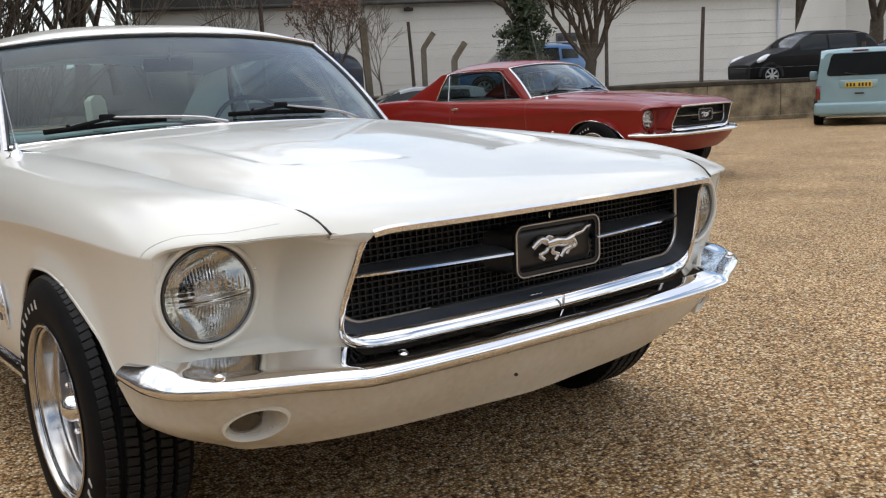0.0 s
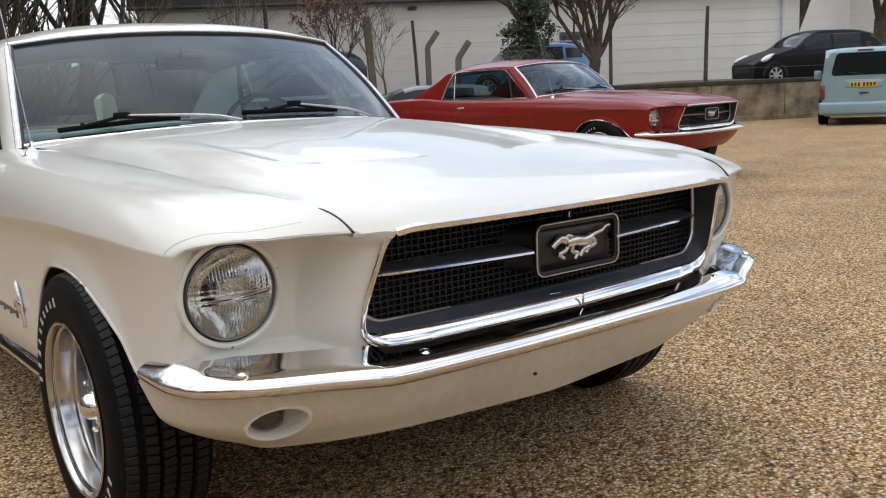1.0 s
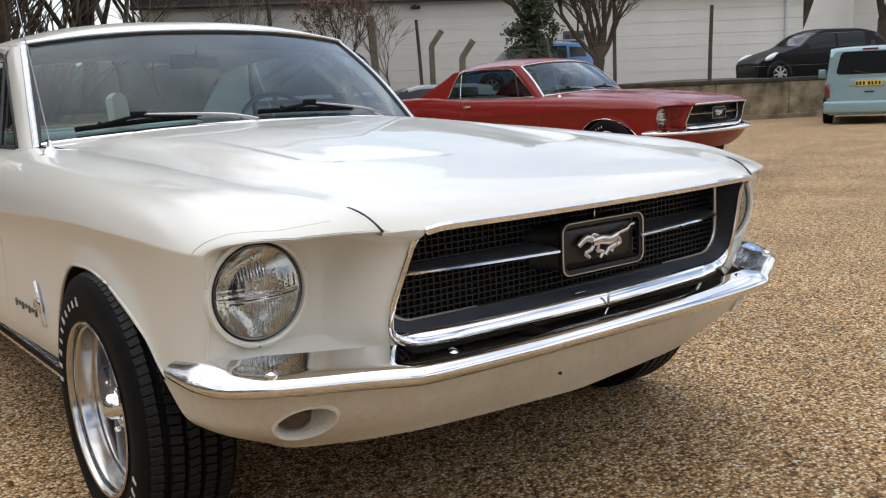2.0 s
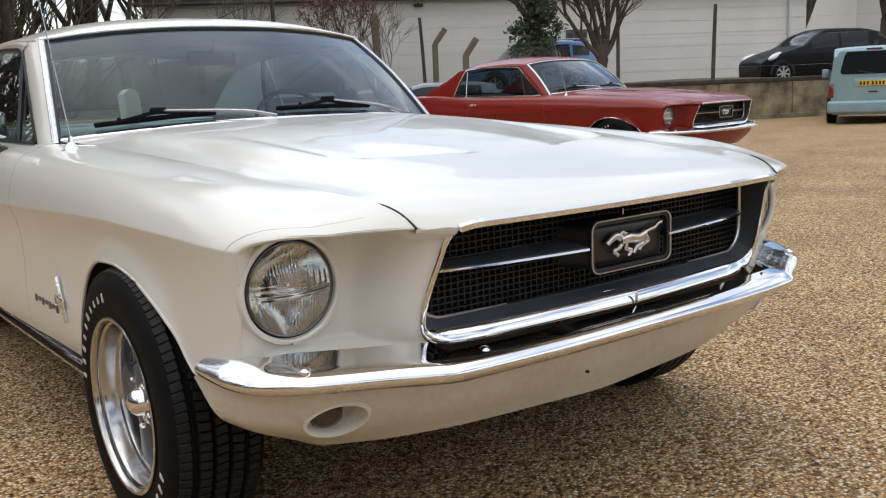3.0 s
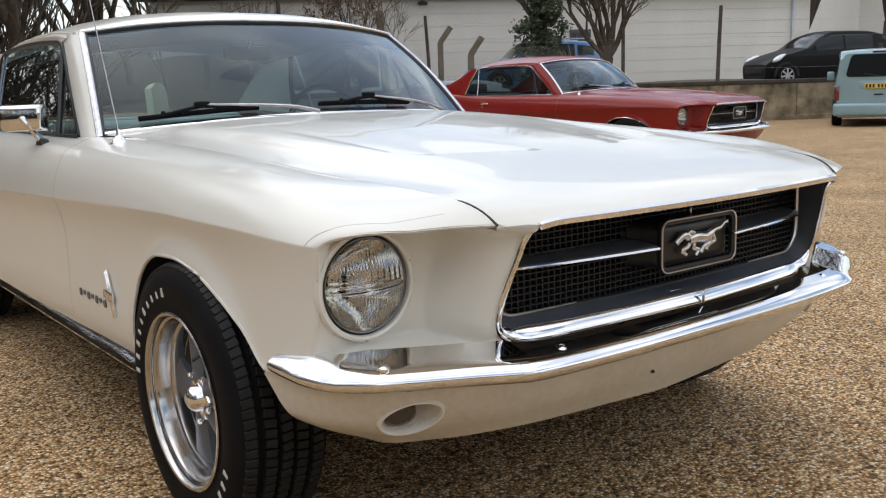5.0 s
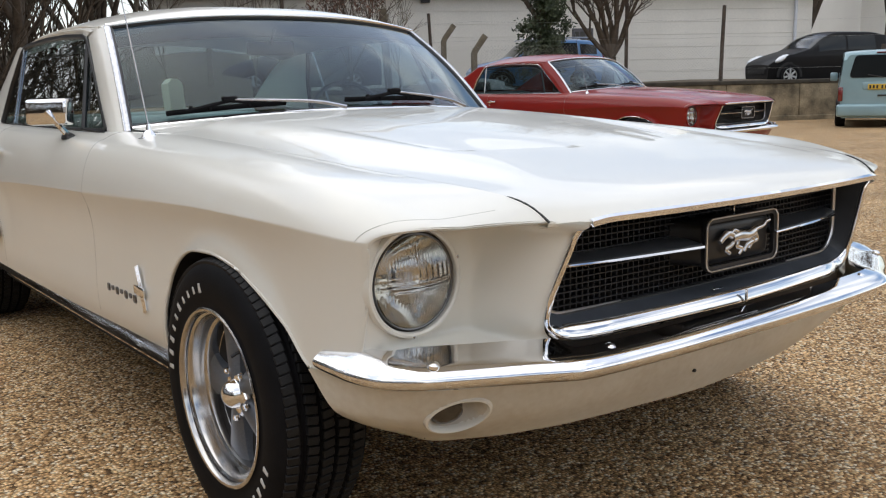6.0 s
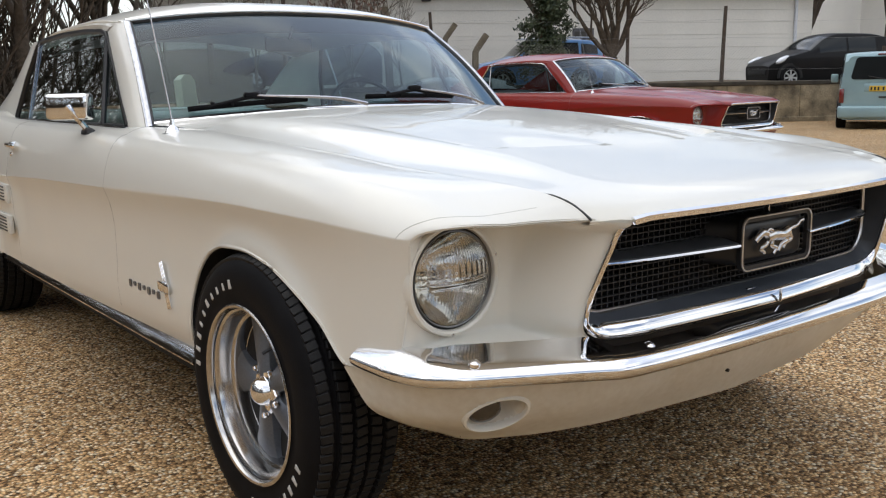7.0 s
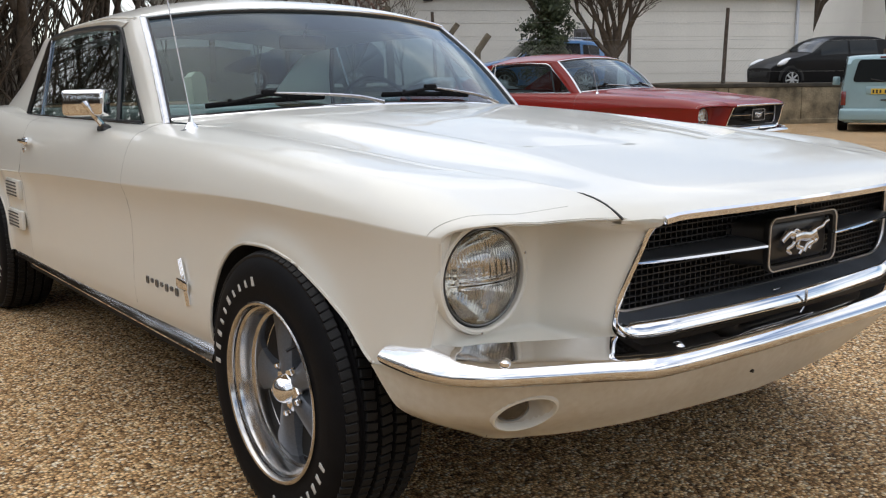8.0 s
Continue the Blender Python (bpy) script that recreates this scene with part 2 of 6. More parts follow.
def curve3(points, n):
    """n + 1 points on a smooth curve through the given 3D points."""
    k = [0.0]
    for a, b in zip(points, points[1:]):
        k.append(k[-1] + max(1e-6, (Vector(b) - Vector(a)).length))
    fs = [pch(*[(kk, p[i]) for kk, p in zip(k, points)]) for i in range(3)]
    return [Vector([f(k[-1] * j / n) for f in fs]) for j in range(n + 1)]


def grid(rows, close_u=False, close_v=False):
    """A sheet of quads through rows of points."""
    bm = bmesh.new()
    vs = [[bm.verts.new(p) for p in row] for row in rows]
    nu, nv = len(vs), len(vs[0])
    for i in range(nu if close_u else nu - 1):
        for j in range(nv if close_v else nv - 1):
            a, b, c, d = vs[i][j], vs[(i + 1) % nu][j], vs[(i + 1) % nu][(j + 1) % nv], vs[i][(j + 1) % nv]
            if len({a, b, c, d}) == 4:
                bm.faces.new((a, b, c, d))
    return bm


def clean(bm, dist=1e-5):
    bmesh.ops.remove_doubles(bm, verts=bm.verts, dist=dist)
    bmesh.ops.recalc_face_normals(bm, faces=bm.faces)
    return bm


def box(size, centre=(0, 0, 0), bevel=0.0, segs=2, m=None):
    bm = bmesh.new()
    bmesh.ops.create_cube(bm, size=1)
    bmesh.ops.scale(bm, vec=size, verts=bm.verts)
    if bevel:
        bmesh.ops.bevel(bm, geom=bm.edges[:], offset=bevel, segments=segs, affect="EDGES", profile=0.5)
    if m is not None:
        bmesh.ops.transform(bm, matrix=m, verts=bm.verts)
    bmesh.ops.translate(bm, vec=centre, verts=bm.verts)
    return bm


def sweep(path, profile, up=(0, 0, 1), closed=False, taper=None):
    """A profile (side, up) carried along a path; side is to the right of the way and up is held near the given one."""
    rows = []
    n = len(path)
    for i, p in enumerate(path):
        p = Vector(p)
        a = Vector(path[(i - 1) % n] if closed else path[max(0, i - 1)])
        b = Vector(path[(i + 1) % n] if closed else path[min(n - 1, i + 1)])
        t = (b - a).normalized()
        s = t.cross(Vector(up)).normalized()
        u = s.cross(t).normalized()
        k = taper(i / (n - 1)) if taper else 1.0
        rows.append([p + s * (q[0] * k) + u * (q[1] * k) for q in profile])
    bm = grid(rows, close_u=closed, close_v=True)
    if not closed:
        for row_i in (0, n - 1):
            bm.verts.ensure_lookup_table()
            m = len(profile)
            try:
                bm.faces.new([bm.verts[row_i * m + j] for j in range(m)])
            except ValueError:
                pass
    bmesh.ops.recalc_face_normals(bm, faces=bm.faces)
    return bm


def ribbon(path, width, depth, normal):
    """A domed strip along a path; width may be a function of the way gone (0 to 1); normal: which way it faces."""
    n = len(path)
    rows = []
    nv = Vector(normal).normalized()
    for i, p in enumerate(path):
        t = (Vector(path[min(n - 1, i + 1)]) - Vector(path[max(0, i - 1)])).normalized()
        s = t.cross(nv).normalized()
        w = (width(i / (n - 1)) if callable(width) else width) / 2
        rows.append([Vector(p) + s * (w * a) + nv * (depth * b) for a, b in ((-1, -0.6), (-0.95, 0.2), (-0.6, 0.85), (0, 1), (0.6, 0.85), (0.95, 0.2), (1, -0.6))])
    bm = grid(rows, close_v=True)
    for r in (0, n - 1):
        bm.verts.ensure_lookup_table()
        bm.faces.new([bm.verts[r * 7 + j] for j in range(7)])
    bmesh.ops.recalc_face_normals(bm, faces=bm.faces)
    return bm


def ring(r, n=8, ry=None):
    return [(r * math.cos(2 * math.pi * i / n), (ry or r) * math.sin(2 * math.pi * i / n)) for i in range(n)]


def tube(path, r, n=8, taper=None, closed=False):
    up = (0, 0, 1)
    d = (Vector(path[-1]) - Vector(path[0])).normalized() if not closed else Vector((1, 0, 0))
    if abs(d.z) > 0.9:
        up = (0, 1, 0)
    return sweep(path, ring(r, n), up, closed, taper)


def lathe(profile, n=48, axis="x"):
    """Turns (radius, along) pairs round an axis through the origin."""
    rows = []
    for i in range(n):
        a = 2 * math.pi * i / n
        c, s = math.cos(a), math.sin(a)
        if axis == "x":
            rows.append([(h, r * c, r * s) for r, h in profile])
        elif axis == "y":
            rows.append([(r * c, h, r * s) for r, h in profile])
        else:
            rows.append([(r * c, r * s, h) for r, h in profile])
    return clean(grid(rows, close_u=True))


def moved(bm, m):
    bmesh.ops.transform(bm, matrix=m, verts=bm.verts)
    return bm


def joined(*bms):
    out = bmesh.new()
    for b in bms:
        me = bpy.data.meshes.new("tmp")
        b.to_mesh(me)
        b.free()
        out.from_mesh(me)
        bpy.data.meshes.remove(me)
    return out


def part(name, bm, material, parent, label="", sharp=38, thick=0.0):
    me = bpy.data.meshes.new(name)
    bm.to_mesh(me)
    bm.free()
    for p in me.polygons:
        p.use_smooth = True
    me.set_sharp_from_angle(angle=radians(sharp))
    me.materials.append(material)
    ob = new(name, me)
    ob.parent = parent
    if label:
        ob["label"] = label
    if thick:
        mod = ob.modifiers.new("thickness", "SOLIDIFY")
        mod.thickness, mod.offset, mod.use_rim = thick, -1.0, False
    return ob


def thing(name, m, label, category, group="", kind=""):
    ob = new(name)
    ob.matrix_basis = m
    ob.empty_display_size = 0.1
    return tagged(ob, label, category, group, kind)


def solo(name, bm, material, label, category, m=None, group="", kind="", sharp=38):
    """A thing that is one mesh."""
    ob = part(name, bm, material, None, "", sharp)
    if m is not None:
        ob.matrix_basis = m
    return tagged(ob, label, category, group, kind)


def outward(bm, centre):
    """Turns an open sheet's faces away from a centre line point."""
    c = Vector(centre)
    bm.normal_update()
    s = sum(f.normal.dot((f.calc_center_median() - c).normalized()) * f.calc_area() for f in bm.faces)
    if s < 0:
        bmesh.ops.reverse_faces(bm, faces=bm.faces)
    return bm


# ---- the coupe: curves of its body, by y from nose to tail ----
CREASE_X = pch((-0.80, 0.79), (-0.6, 0.840), (-0.545, 0.853), (-0.4, 0.876), (-0.2, 0.886), (0, 0.891), (0.5, 0.895), (1.5, 0.897), (2.8, 0.897), (3.4, 0.87), (3.84, 0.83))
CREASE_Z = pch((-0.80, 0.742), (-0.55, 0.740), (-0.40, 0.746), (-0.27, 0.749), (0, 0.749), (0.29, 0.742), (0.57, 0.731), (0.92, 0.717), (1.64, 0.69), (2.1, 0.668), (2.5, 0.655), (2.9, 0.67), (3.84, 0.70))
PEAK_X = pch((-0.80, 0.60), (-0.65, 0.715), (-0.5, 0.755), (-0.3, 0.778), (0, 0.80), (0.4, 0.81), (1.0, 0.815), (2.0, 0.82), (2.6, 0.83), (3.3, 0.79), (3.84, 0.74))
PEAK_Z = pch((-0.80, 0.765), (-0.65, 0.774), (-0.57, 0.785), (-0.5, 0.801), (-0.4, 0.820), (-0.3, 0.832), (-0.2, 0.838), (0, 0.846), (0.4, 0.861), (0.75, 0.866), (1.0, 0.868), (2.0, 0.868), (2.4, 0.885), (2.7, 0.90), (3.2, 0.89), (3.84, 0.84))
GAP_X = pch((-0.80, 0.53), (-0.712, 0.571), (-0.5, 0.605), (0, 0.655), (0.4, 0.675), (0.72, 0.69), (0.95, 0.745), (1.1, 0.755), (2.3, 0.76), (2.7, 0.70), (3.84, 0.66))
GAP_Z = pch((-0.80, 0.785), (-0.712, 0.793), (-0.65, 0.803), (-0.6, 0.810), (-0.5, 0.818), (-0.25, 0.833), (0, 0.852), (0.4, 0.873), (0.72, 0.885), (0.95, 0.887), (1.1, 0.878), (2.3, 0.874), (2.7, 0.90), (3.3, 0.895), (3.84, 0.85))
HOOD_Z = pch((-0.80, 0.765), (-0.785, 0.772), (-0.7, 0.803), (-0.5, 0.838), (-0.25, 0.872), (0, 0.893), (0.4, 0.917), (0.8, 0.932))
INSET = pch((0, 0), (0.012, 0.004), (0.03, 0.011), (0.06, 0.019), (0.13, 0.026), (0.22, 0.025), (0.29, 0.022), (0.36, 0.026), (0.41, 0.045), (0.45, 0.075))
ARCH = pch((-0.42, 0.468), (-0.353, 0.470), (-0.25, 0.545), (-0.146, 0.602), (-0.05, 0.635), (0.05, 0.648), (0.15, 0.642), (0.24, 0.616),
           (0.31, 0.566), (0.355, 0.50), (0.378, 0.43), (0.388, 0.36), (0.392, 0.315))
REAR_ARCH = pch((2.39, 0.315), (2.395, 0.36), (2.42, 0.45), (2.48, 0.53), (2.57, 0.585), (2.72, 0.61), (2.87, 0.59), (2.98, 0.53), (3.05, 0.45), (3.09, 0.38), (3.10, 0.34))
WHEEL_Y, WHEEL_Z, TYRE_R, FACE_X, REAR_Y = 0.022, 0.318, 0.324, 0.905, 2.745


def z_low(y):
    if y <= 0.392:
        return ARCH(y)
    if 2.39 <= y <= 3.10:
        return REAR_ARCH(y)
    return 0.318 + (0.06 * (y - 3.1) if y > 3.1 else 0)


def arch_flare(y, z):
    """How far the wheel-arch lip stands out."""
    e = 0.0
    for c, zc, r in ((0.03, 0.318, 0.33), (2.745, 0.318, 0.325)):
        d = abs(math.hypot(y - c, (z - zc) * 1.0) - r)
        e = max(e, 0.016 * math.exp(-(d / 0.035) ** 2))
    return e


FRONT_Y = pch((0, -0.488), (0.3, -0.510), (0.7, -0.531), (1, -0.546), (1.5, -0.596), (2, -0.650), (2.5, -0.684), (3, -0.712))
NOSE_R = 0.042
BROW = pch((0, 0), (1, 0), (1.5, 0.008), (2, 0.011), (3, 0.028))


def side_point(y, s):
    """s: 0 lower edge, 1 crease, 2 shoulder, 3 inner edge by the hood or the windows."""
    x, z = flank(y, s)
    if y < -0.3:
        d = max(0.0, y - FRONT_Y(s))
        # the wing rounds over at its front edge
        if d < NOSE_R:
            k = max(0.0, min(1.0, 2.2 - s))
            x -= k * 0.15 * (NOSE_R - math.sqrt(max(0.0, NOSE_R ** 2 - (NOSE_R - d) ** 2)))
        z -= BROW(s) * math.exp(-d / 0.03)
    return x, z


def flank(y, s):
    xc, zc = CREASE_X(y), CREASE_Z(y)
    if s <= 1:
        zl = z_low(y)
        z = zl + (zc - zl) * s
        x = xc - INSET(zc - z) * (1 - 0.55 * min(1, max(0, (-y - 0.2) / 0.3))) + arch_flare(y, z)
        if 2.0 < y < 2.42:
            k = min(1, (y - 2.0) / 0.12) * min(1, (2.42 - y) / 0.1)
            x += 0.02 * k * math.exp(-((z - 0.55) / 0.1) ** 2)
        return x, z
    xp, zp = PEAK_X(y), PEAK_Z(y)
    if s <= 2:
        t = s - 1
        cx, cz = xc - 0.27 * (xc - xp), zp - 0.05 * (zp - zc)
        return ((1 - t) ** 2 * xc + 2 * t * (1 - t) * cx + t * t * xp, (1 - t) ** 2 * zc + 2 * t * (1 - t) * cz + t * t * zp)
    t = s - 2
    xg, zg = GAP_X(y), GAP_Z(y)
    return xp + (xg - xp) * t, zp + (zg - zp) * t + 0.006 * math.sin(math.pi * t) * min(1.0, max(0.0, (y + 0.5) / 0.4))


def spaced(a, b, n, extra=()):
    ys = [a + (b - a) * i / n for i in range(n + 1)] + [e for e in extra if a < e < b]
    return sorted(ys)


def side_panel(sx, y0, y1, n, front=False, extra=(), gap=0.0):
    """A fender, door or quarter panel between two places along the body."""
    ss = [i / 16 for i in range(17)] + ([0.985, 1.014] if front else [1 + 0.004]) + [1 + i / 10 for i in range(1, 11)] + [2 + i / 5 for i in range(1, 6)]
    ss.sort()
    base = spaced(0, 1, n, [(e - y0) / (y1 - y0) for e in extra])
    if front:
        base = sorted(set(base) | {0.004, 0.009, 0.014, 0.019, 0.024})
    rows = []
    for v in base:
        row = []
        for s in ss:
            ya = FRONT_Y(s) if front else y0 + gap
            y = ya + (y1 - gap - ya) * v
            x, z = side_point(y, s)
            row.append((sx * x, y, z))
        rows.append(row)
    return outward(grid(rows), (0, (y0 + y1) / 2, 0.5))


def hood_front(x):
    ax = abs(x)
    return -0.785 + 0.03 * (ax / 0.509) ** 2 if ax < 0.509 else -0.755 + 0.042 * (ax - 0.509) / 0.062


HOOD_SHAPE = pch((0, 1), (0.3, 0.97), (0.55, 0.88), (0.70, 0.74), (0.76, 0.64), (0.81, 0.45), (0.87, 0.20), (0.93, 0.08), (1, 0))


NOSE_DROP = pch((0, 0), (0.5, 0.002), (0.8, 0.013), (0.86, 0.019), (0.91, 0.028), (1, 0.028))
LIP_Y = pch((0, -0.365), (0.17, -0.36), (0.246, -0.348), (0.476, -0.315), (0.587, -0.289), (0.635, -0.262), (0.660, -0.226), (0.69, -0.18), (1, -0.14))


def hood_z(x, y):
    xg = GAP_X(y)
    r = min(1.0, abs(x) / xg)
    z = GAP_Z(y) + (HOOD_Z(y) - GAP_Z(y)) * HOOD_SHAPE(r)
    z -= NOSE_DROP(r) * math.exp(-max(0.0, y - hood_front(x)) / 0.03)
    # the two recesses, deepest behind the curved lip at their front
    if 0.17 < r < 0.69:
        e = LIP_Y(r)
        if e < y < 0.42:
            kx = min(1, (r - 0.17) / 0.34, (0.69 - r) / 0.05)
            z -= 0.017 * (kx * kx * (3 - 2 * kx)) * (1 - (y - e) / (0.42 - e)) ** 1.3
    return z


def hood():
    rs = [-1 + 2 * i / 84 for i in range(85)]
    rows = []
    # the rows follow the nose in front of the recess lip and run straight behind it
    for part_i, n in ((0, 26), (1, 44)):
        for k in range(n + 1):
            row = []
            for r in rs:
                ya = hood_front(r * GAP_X(-0.712) * 0.998)
                lip = LIP_Y(abs(r))
                v = k / n
                y = ya + (lip - 0.0012 - ya) * v if part_i == 0 else lip + 0.0012 + (0.735 - lip - 0.0012) * v
                row.append((r * GAP_X(y) * 0.998, y))
            rows.append(row)
    sheet = [[(x, y, hood_z(x, y)) for x, y in row] for row in rows]
    # the front edge turns down and back
    sheet = [[(x, y + 0.030, z - 0.016) for x, y, z in sheet[0]], [(x, y + 0.003, z - 0.010) for x, y, z in sheet[0]], [(x, y, z - 0.004) for x, y, z in sheet[0]]] + sheet[1:]
    return outward(grid(sheet), (0, 0, 0))


# windscreen: base and top curves (half, mirrored)
def glass_base(r):
    return Vector((0.716 * r, 0.80 + 0.175 * abs(r) ** 2.3, 0.932 - 0.036 * abs(r) ** 2.2))


def glass_top(r):
    return Vector((0.625 * r, 1.266 + 0.085 * abs(r) ** 2.3, 1.260 - 0.040 * abs(r) ** 2.4))


def screen_point(r, t):
    p = glass_base(r).lerp(glass_top(r), t)
    n = Vector((0.15 * r, -0.58, 0.8))
    return p + n * (0.018 * math.sin(math.pi * t))


ROOF_W = pch((1.25, 0.645), (1.6, 0.661), (2.0, 0.661), (2.5, 0.635))
ROOF_EZ = pch((1.25, 1.205), (1.38, 1.226), (1.6, 1.238), (2.0, 1.226), (2.25, 1.203), (2.5, 1.155))
ROOF_CZ = pch((1.25, 1.256), (1.29, 1.274), (1.35, 1.293), (1.5, 1.314), (1.8, 1.325), (2.2, 1.31), (2.5, 1.258))


def roof():
    rows = []
    for i in range(41):
        row = []
        for j in range(49):
            r = -1 + 2 * j / 48
            ya = 1.283 + 0.085 * abs(r) ** 2.3
            y = ya + (2.5 - ya) * i / 40
            k = 1 - abs(r) ** 2.8
            z = ROOF_EZ(y) + (ROOF_CZ(y) - ROOF_EZ(y)) * k
            if i == 0:
                z -= 0.006
            row.append((r * ROOF_W(y), y, z))
        rows.append(row)
    return outward(grid(rows), (0, 1.8, 0.5))


REST_X = (0.117,)
WIN = [(1.08, 0.882), (1.43, 1.172), (1.455, 1.187), (1.50, 1.197), (1.70, 1.206), (1.95, 1.206), (2.22, 1.195), (2.275, 1.186), (2.30, 1.168), (2.375, 1.04), (2.425, 0.90), (2.428, 0.878), (2.41, 0.868)]


def win_x(z):
    return 0.757 - 0.085 * (z - 0.875) / 0.32


def wheel(parent_m, parent, sx, y, steer=0.0):
    """A tyre with raised lettering on a polished five-spoke rim, turned so that its face looks outwards."""
    hub = part("wheel", lathe([(0.05, -0.10), (0.09, -0.10), (0.10, -0.02), (0.17, -0.03), (0.175, -0.10)], 40), UNDER, parent, "five-spoke polished aluminium wheel")
    hub.matrix_basis = pose(sx * (FACE_X - 0.11), y, WHEEL_Z, 0, 0, (0 if sx > 0 else 180) + steer)
    R = TYRE_R
    prof = [(0.196, 0.098), (0.204, 0.108), (0.215, 0.106), (0.232, 0.110), (0.262, 0.113), (0.287, 0.108), (0.304, 0.099), (0.316, 0.086), (0.3215, 0.076)]
    for gx in (0.062, 0.024, -0.012, -0.048):
        prof += [(R - 0.006, gx + 0.010), (R - 0.012, gx + 0.006), (R - 0.012, gx), (R - 0.006, gx - 0.004)]
    prof += [(0.3215, -0.076), (0.304, -0.099), (0.262, -0.113), (0.204, -0.108), (0.196, -0.098)]
    tyre = part("tyre", lathe(prof, 96), RUBBER, hub, "black tyre with raised white lettering", sharp=30)
    # tread blocks across the shoulder
    bms = []
    for i in range(92):
        a = 2 * math.pi * i / 92
        for cx, w, sk in ((0.083, 0.020, 0.10), (0.043, 0.020, -0.10), (0.006, 0.020, 0.10), (-0.030, 0.020, -0.10), (-0.068, 0.020, 0.10)):
            b = box((w * 1.3, 0.0178, 0.016), (0, 0, 0), 0.0012, 1)
            bmesh.ops.transform(b, matrix=Matrix.Rotation(a + (0.02 if sk > 0 else 0.0), 4, "X") @ Matrix.Translation((cx, 0, R - 0.0062 - (0.007 if cx > 0.08 else 0))) @ Matrix.Rotation(sk * 1.6, 4, "Z") @ Matrix.Rotation(0.35 if cx > 0.08 else 0, 4, "Y"), verts=b.verts)
            bms.append(b)
    part("tread", joined(*bms), TREAD, hub, "worn siped tyre tread", sharp=30)
    # bars that stand for the lettering, in two groups
    shapes = []
    for k, tall in enumerate((0.023, 0.018, 0.022)):
        b = box((0.003, (0.0115, 0.0095, 0.0130)[k], tall), (0, 0, tall / 2 - 0.013), 0.0012, 1)
        shapes.append(b)
    made = []
    for start, count, step in ((radians(-86), 10, 0.146), (radians(113), 9, 0.140)):
        for i in range(count):
            k = (0, 0, 2, 1, 1, 2, 1, 1, 1, 2)[i]
            mm = Matrix.Rotation(-(start + i * step), 4, "X") @ Matrix.Translation((0.1118, 0, 0.256))
            if len(made) < 3 and k not in [q[0] for q in made]:
                ob = part("letter_bar", shapes[k], TYRE_WHITE, hub)
                made.append((k, ob.data))
            else:
                ob = new("letter_bar", dict(made)[k])
                ob.parent = hub
            ob.matrix_basis = mm
    rim = [(0.196, 0.092), (0.208, 0.106), (0.2095, 0.110), (0.206, 0.1125), (0.201, 0.1110), (0.198, 0.105), (0.197, 0.096), (0.191, 0.092), (0.188, 0.084), (0.186, 0.066), (0.184, 0.058), (0.176, 0.054), (0.174, 0.048), (0.173, 0.036), (0.171, 0.026), (0.165, 0.020), (0.160, 0.0), (0.158, -0.03), (0.150, -0.06)]
    part("rim", lathe(rim, 96), POLISHED, hub, "polished aluminium rim with a stepped lip", sharp=28)
    spokes = []
    for k in range(5):
        a = 2 * math.pi * k / 5 + 0.31
        rows = []
        for i in range(13):
            t = i / 12
            rr = 0.030 + 0.142 * t
            w = 0.024 + 0.024 * t + 0.020 * max(0, t - 0.65) ** 1.5 * 3
            xx = 0.056 - 0.017 * t ** 1.4
            rows.append([(xx - 0.030, -w, rr), (xx - 0.004, -w * 0.92, rr), (xx + 0.006, -w * 0.55, rr), (xx + 0.009, 0, rr), (xx + 0.006, w * 0.55, rr), (xx - 0.004, w * 0.92, rr), (xx - 0.030, w, rr)])
        b = grid(rows)
        bmesh.ops.transform(b, matrix=Matrix.Rotation(a, 4, "X"), verts=b.verts)
        spokes.append(part("spoke", outward(b, (-0.3, 0, 0)), SPOKE, hub, "dark grey cast spoke"))
    part("centre_cap", lathe([(0.0, 0.095), (0.010, 0.094), (0.022, 0.088), (0.031, 0.078), (0.033, 0.066), (0.036, 0.062), (0.040, 0.060), (0.042, 0.052), (0.044, 0.045)], 32), CHROME, hub, "chrome domed centre cap")
    part("cap_flange", lathe([(0.030, 0.064), (0.050, 0.062), (0.055, 0.056), (0.055, 0.048)], 5), CHROME, hub, "chrome five-sided cap flange")
    for k in range(5):
        a = 2 * math.pi * k / 5
        nut = lathe([(0.0, 0.014), (0.005, 0.013), (0.0075, 0.009), (0.008, 0.0)], 6)
        bmesh.ops.translate(nut, vec=(0.058, 0.058 * math.cos(a + 0.94), 0.058 * math.sin(a + 0.94)), verts=nut.verts)
        part("wheel_nut", nut, CHROME, hub)
    part("valve", tube([(0.07, 0.10, 0.133), (0.095, 0.094, 0.125), (0.108, 0.090, 0.118)], 0.004, 6), BLACK, hub)
    disc = lathe([(0.0, 0.026), (0.168, 0.026), (0.171, 0.020), (0.158, -0.06)], 48)
    part("hub_backing", disc, UNDER, hub)
    return hub


def bumper_bar(front=True):
    """A thin curved blade of chrome that wraps round the corners."""
    half = [(0.0, -0.812), (0.24, -0.810), (0.36, -0.805), (0.486, -0.796), (0.545, -0.786), (0.580, -0.767), (0.635, -0.735), (0.73, -0.685), (0.815, -0.633), (0.866, -0.575), (0.886, -0.494), (0.888, -0.40)]
    pts = curve3([(x, y, 0.502) for x, y in half], 60)
    path = [Vector((-p.x, p.y, p.z)) for p in reversed(pts)] + pts[1:]
    return path


def grille_y(x, z):
    """How far forward the rim of the grille opening stands."""
    return lip_y(x, z) + 0.015 * min(1.0, max(0.0, (abs(x) - 0.40) / 0.09)) * min(1.0, max(0.0, (0.765 - z) / 0.02))


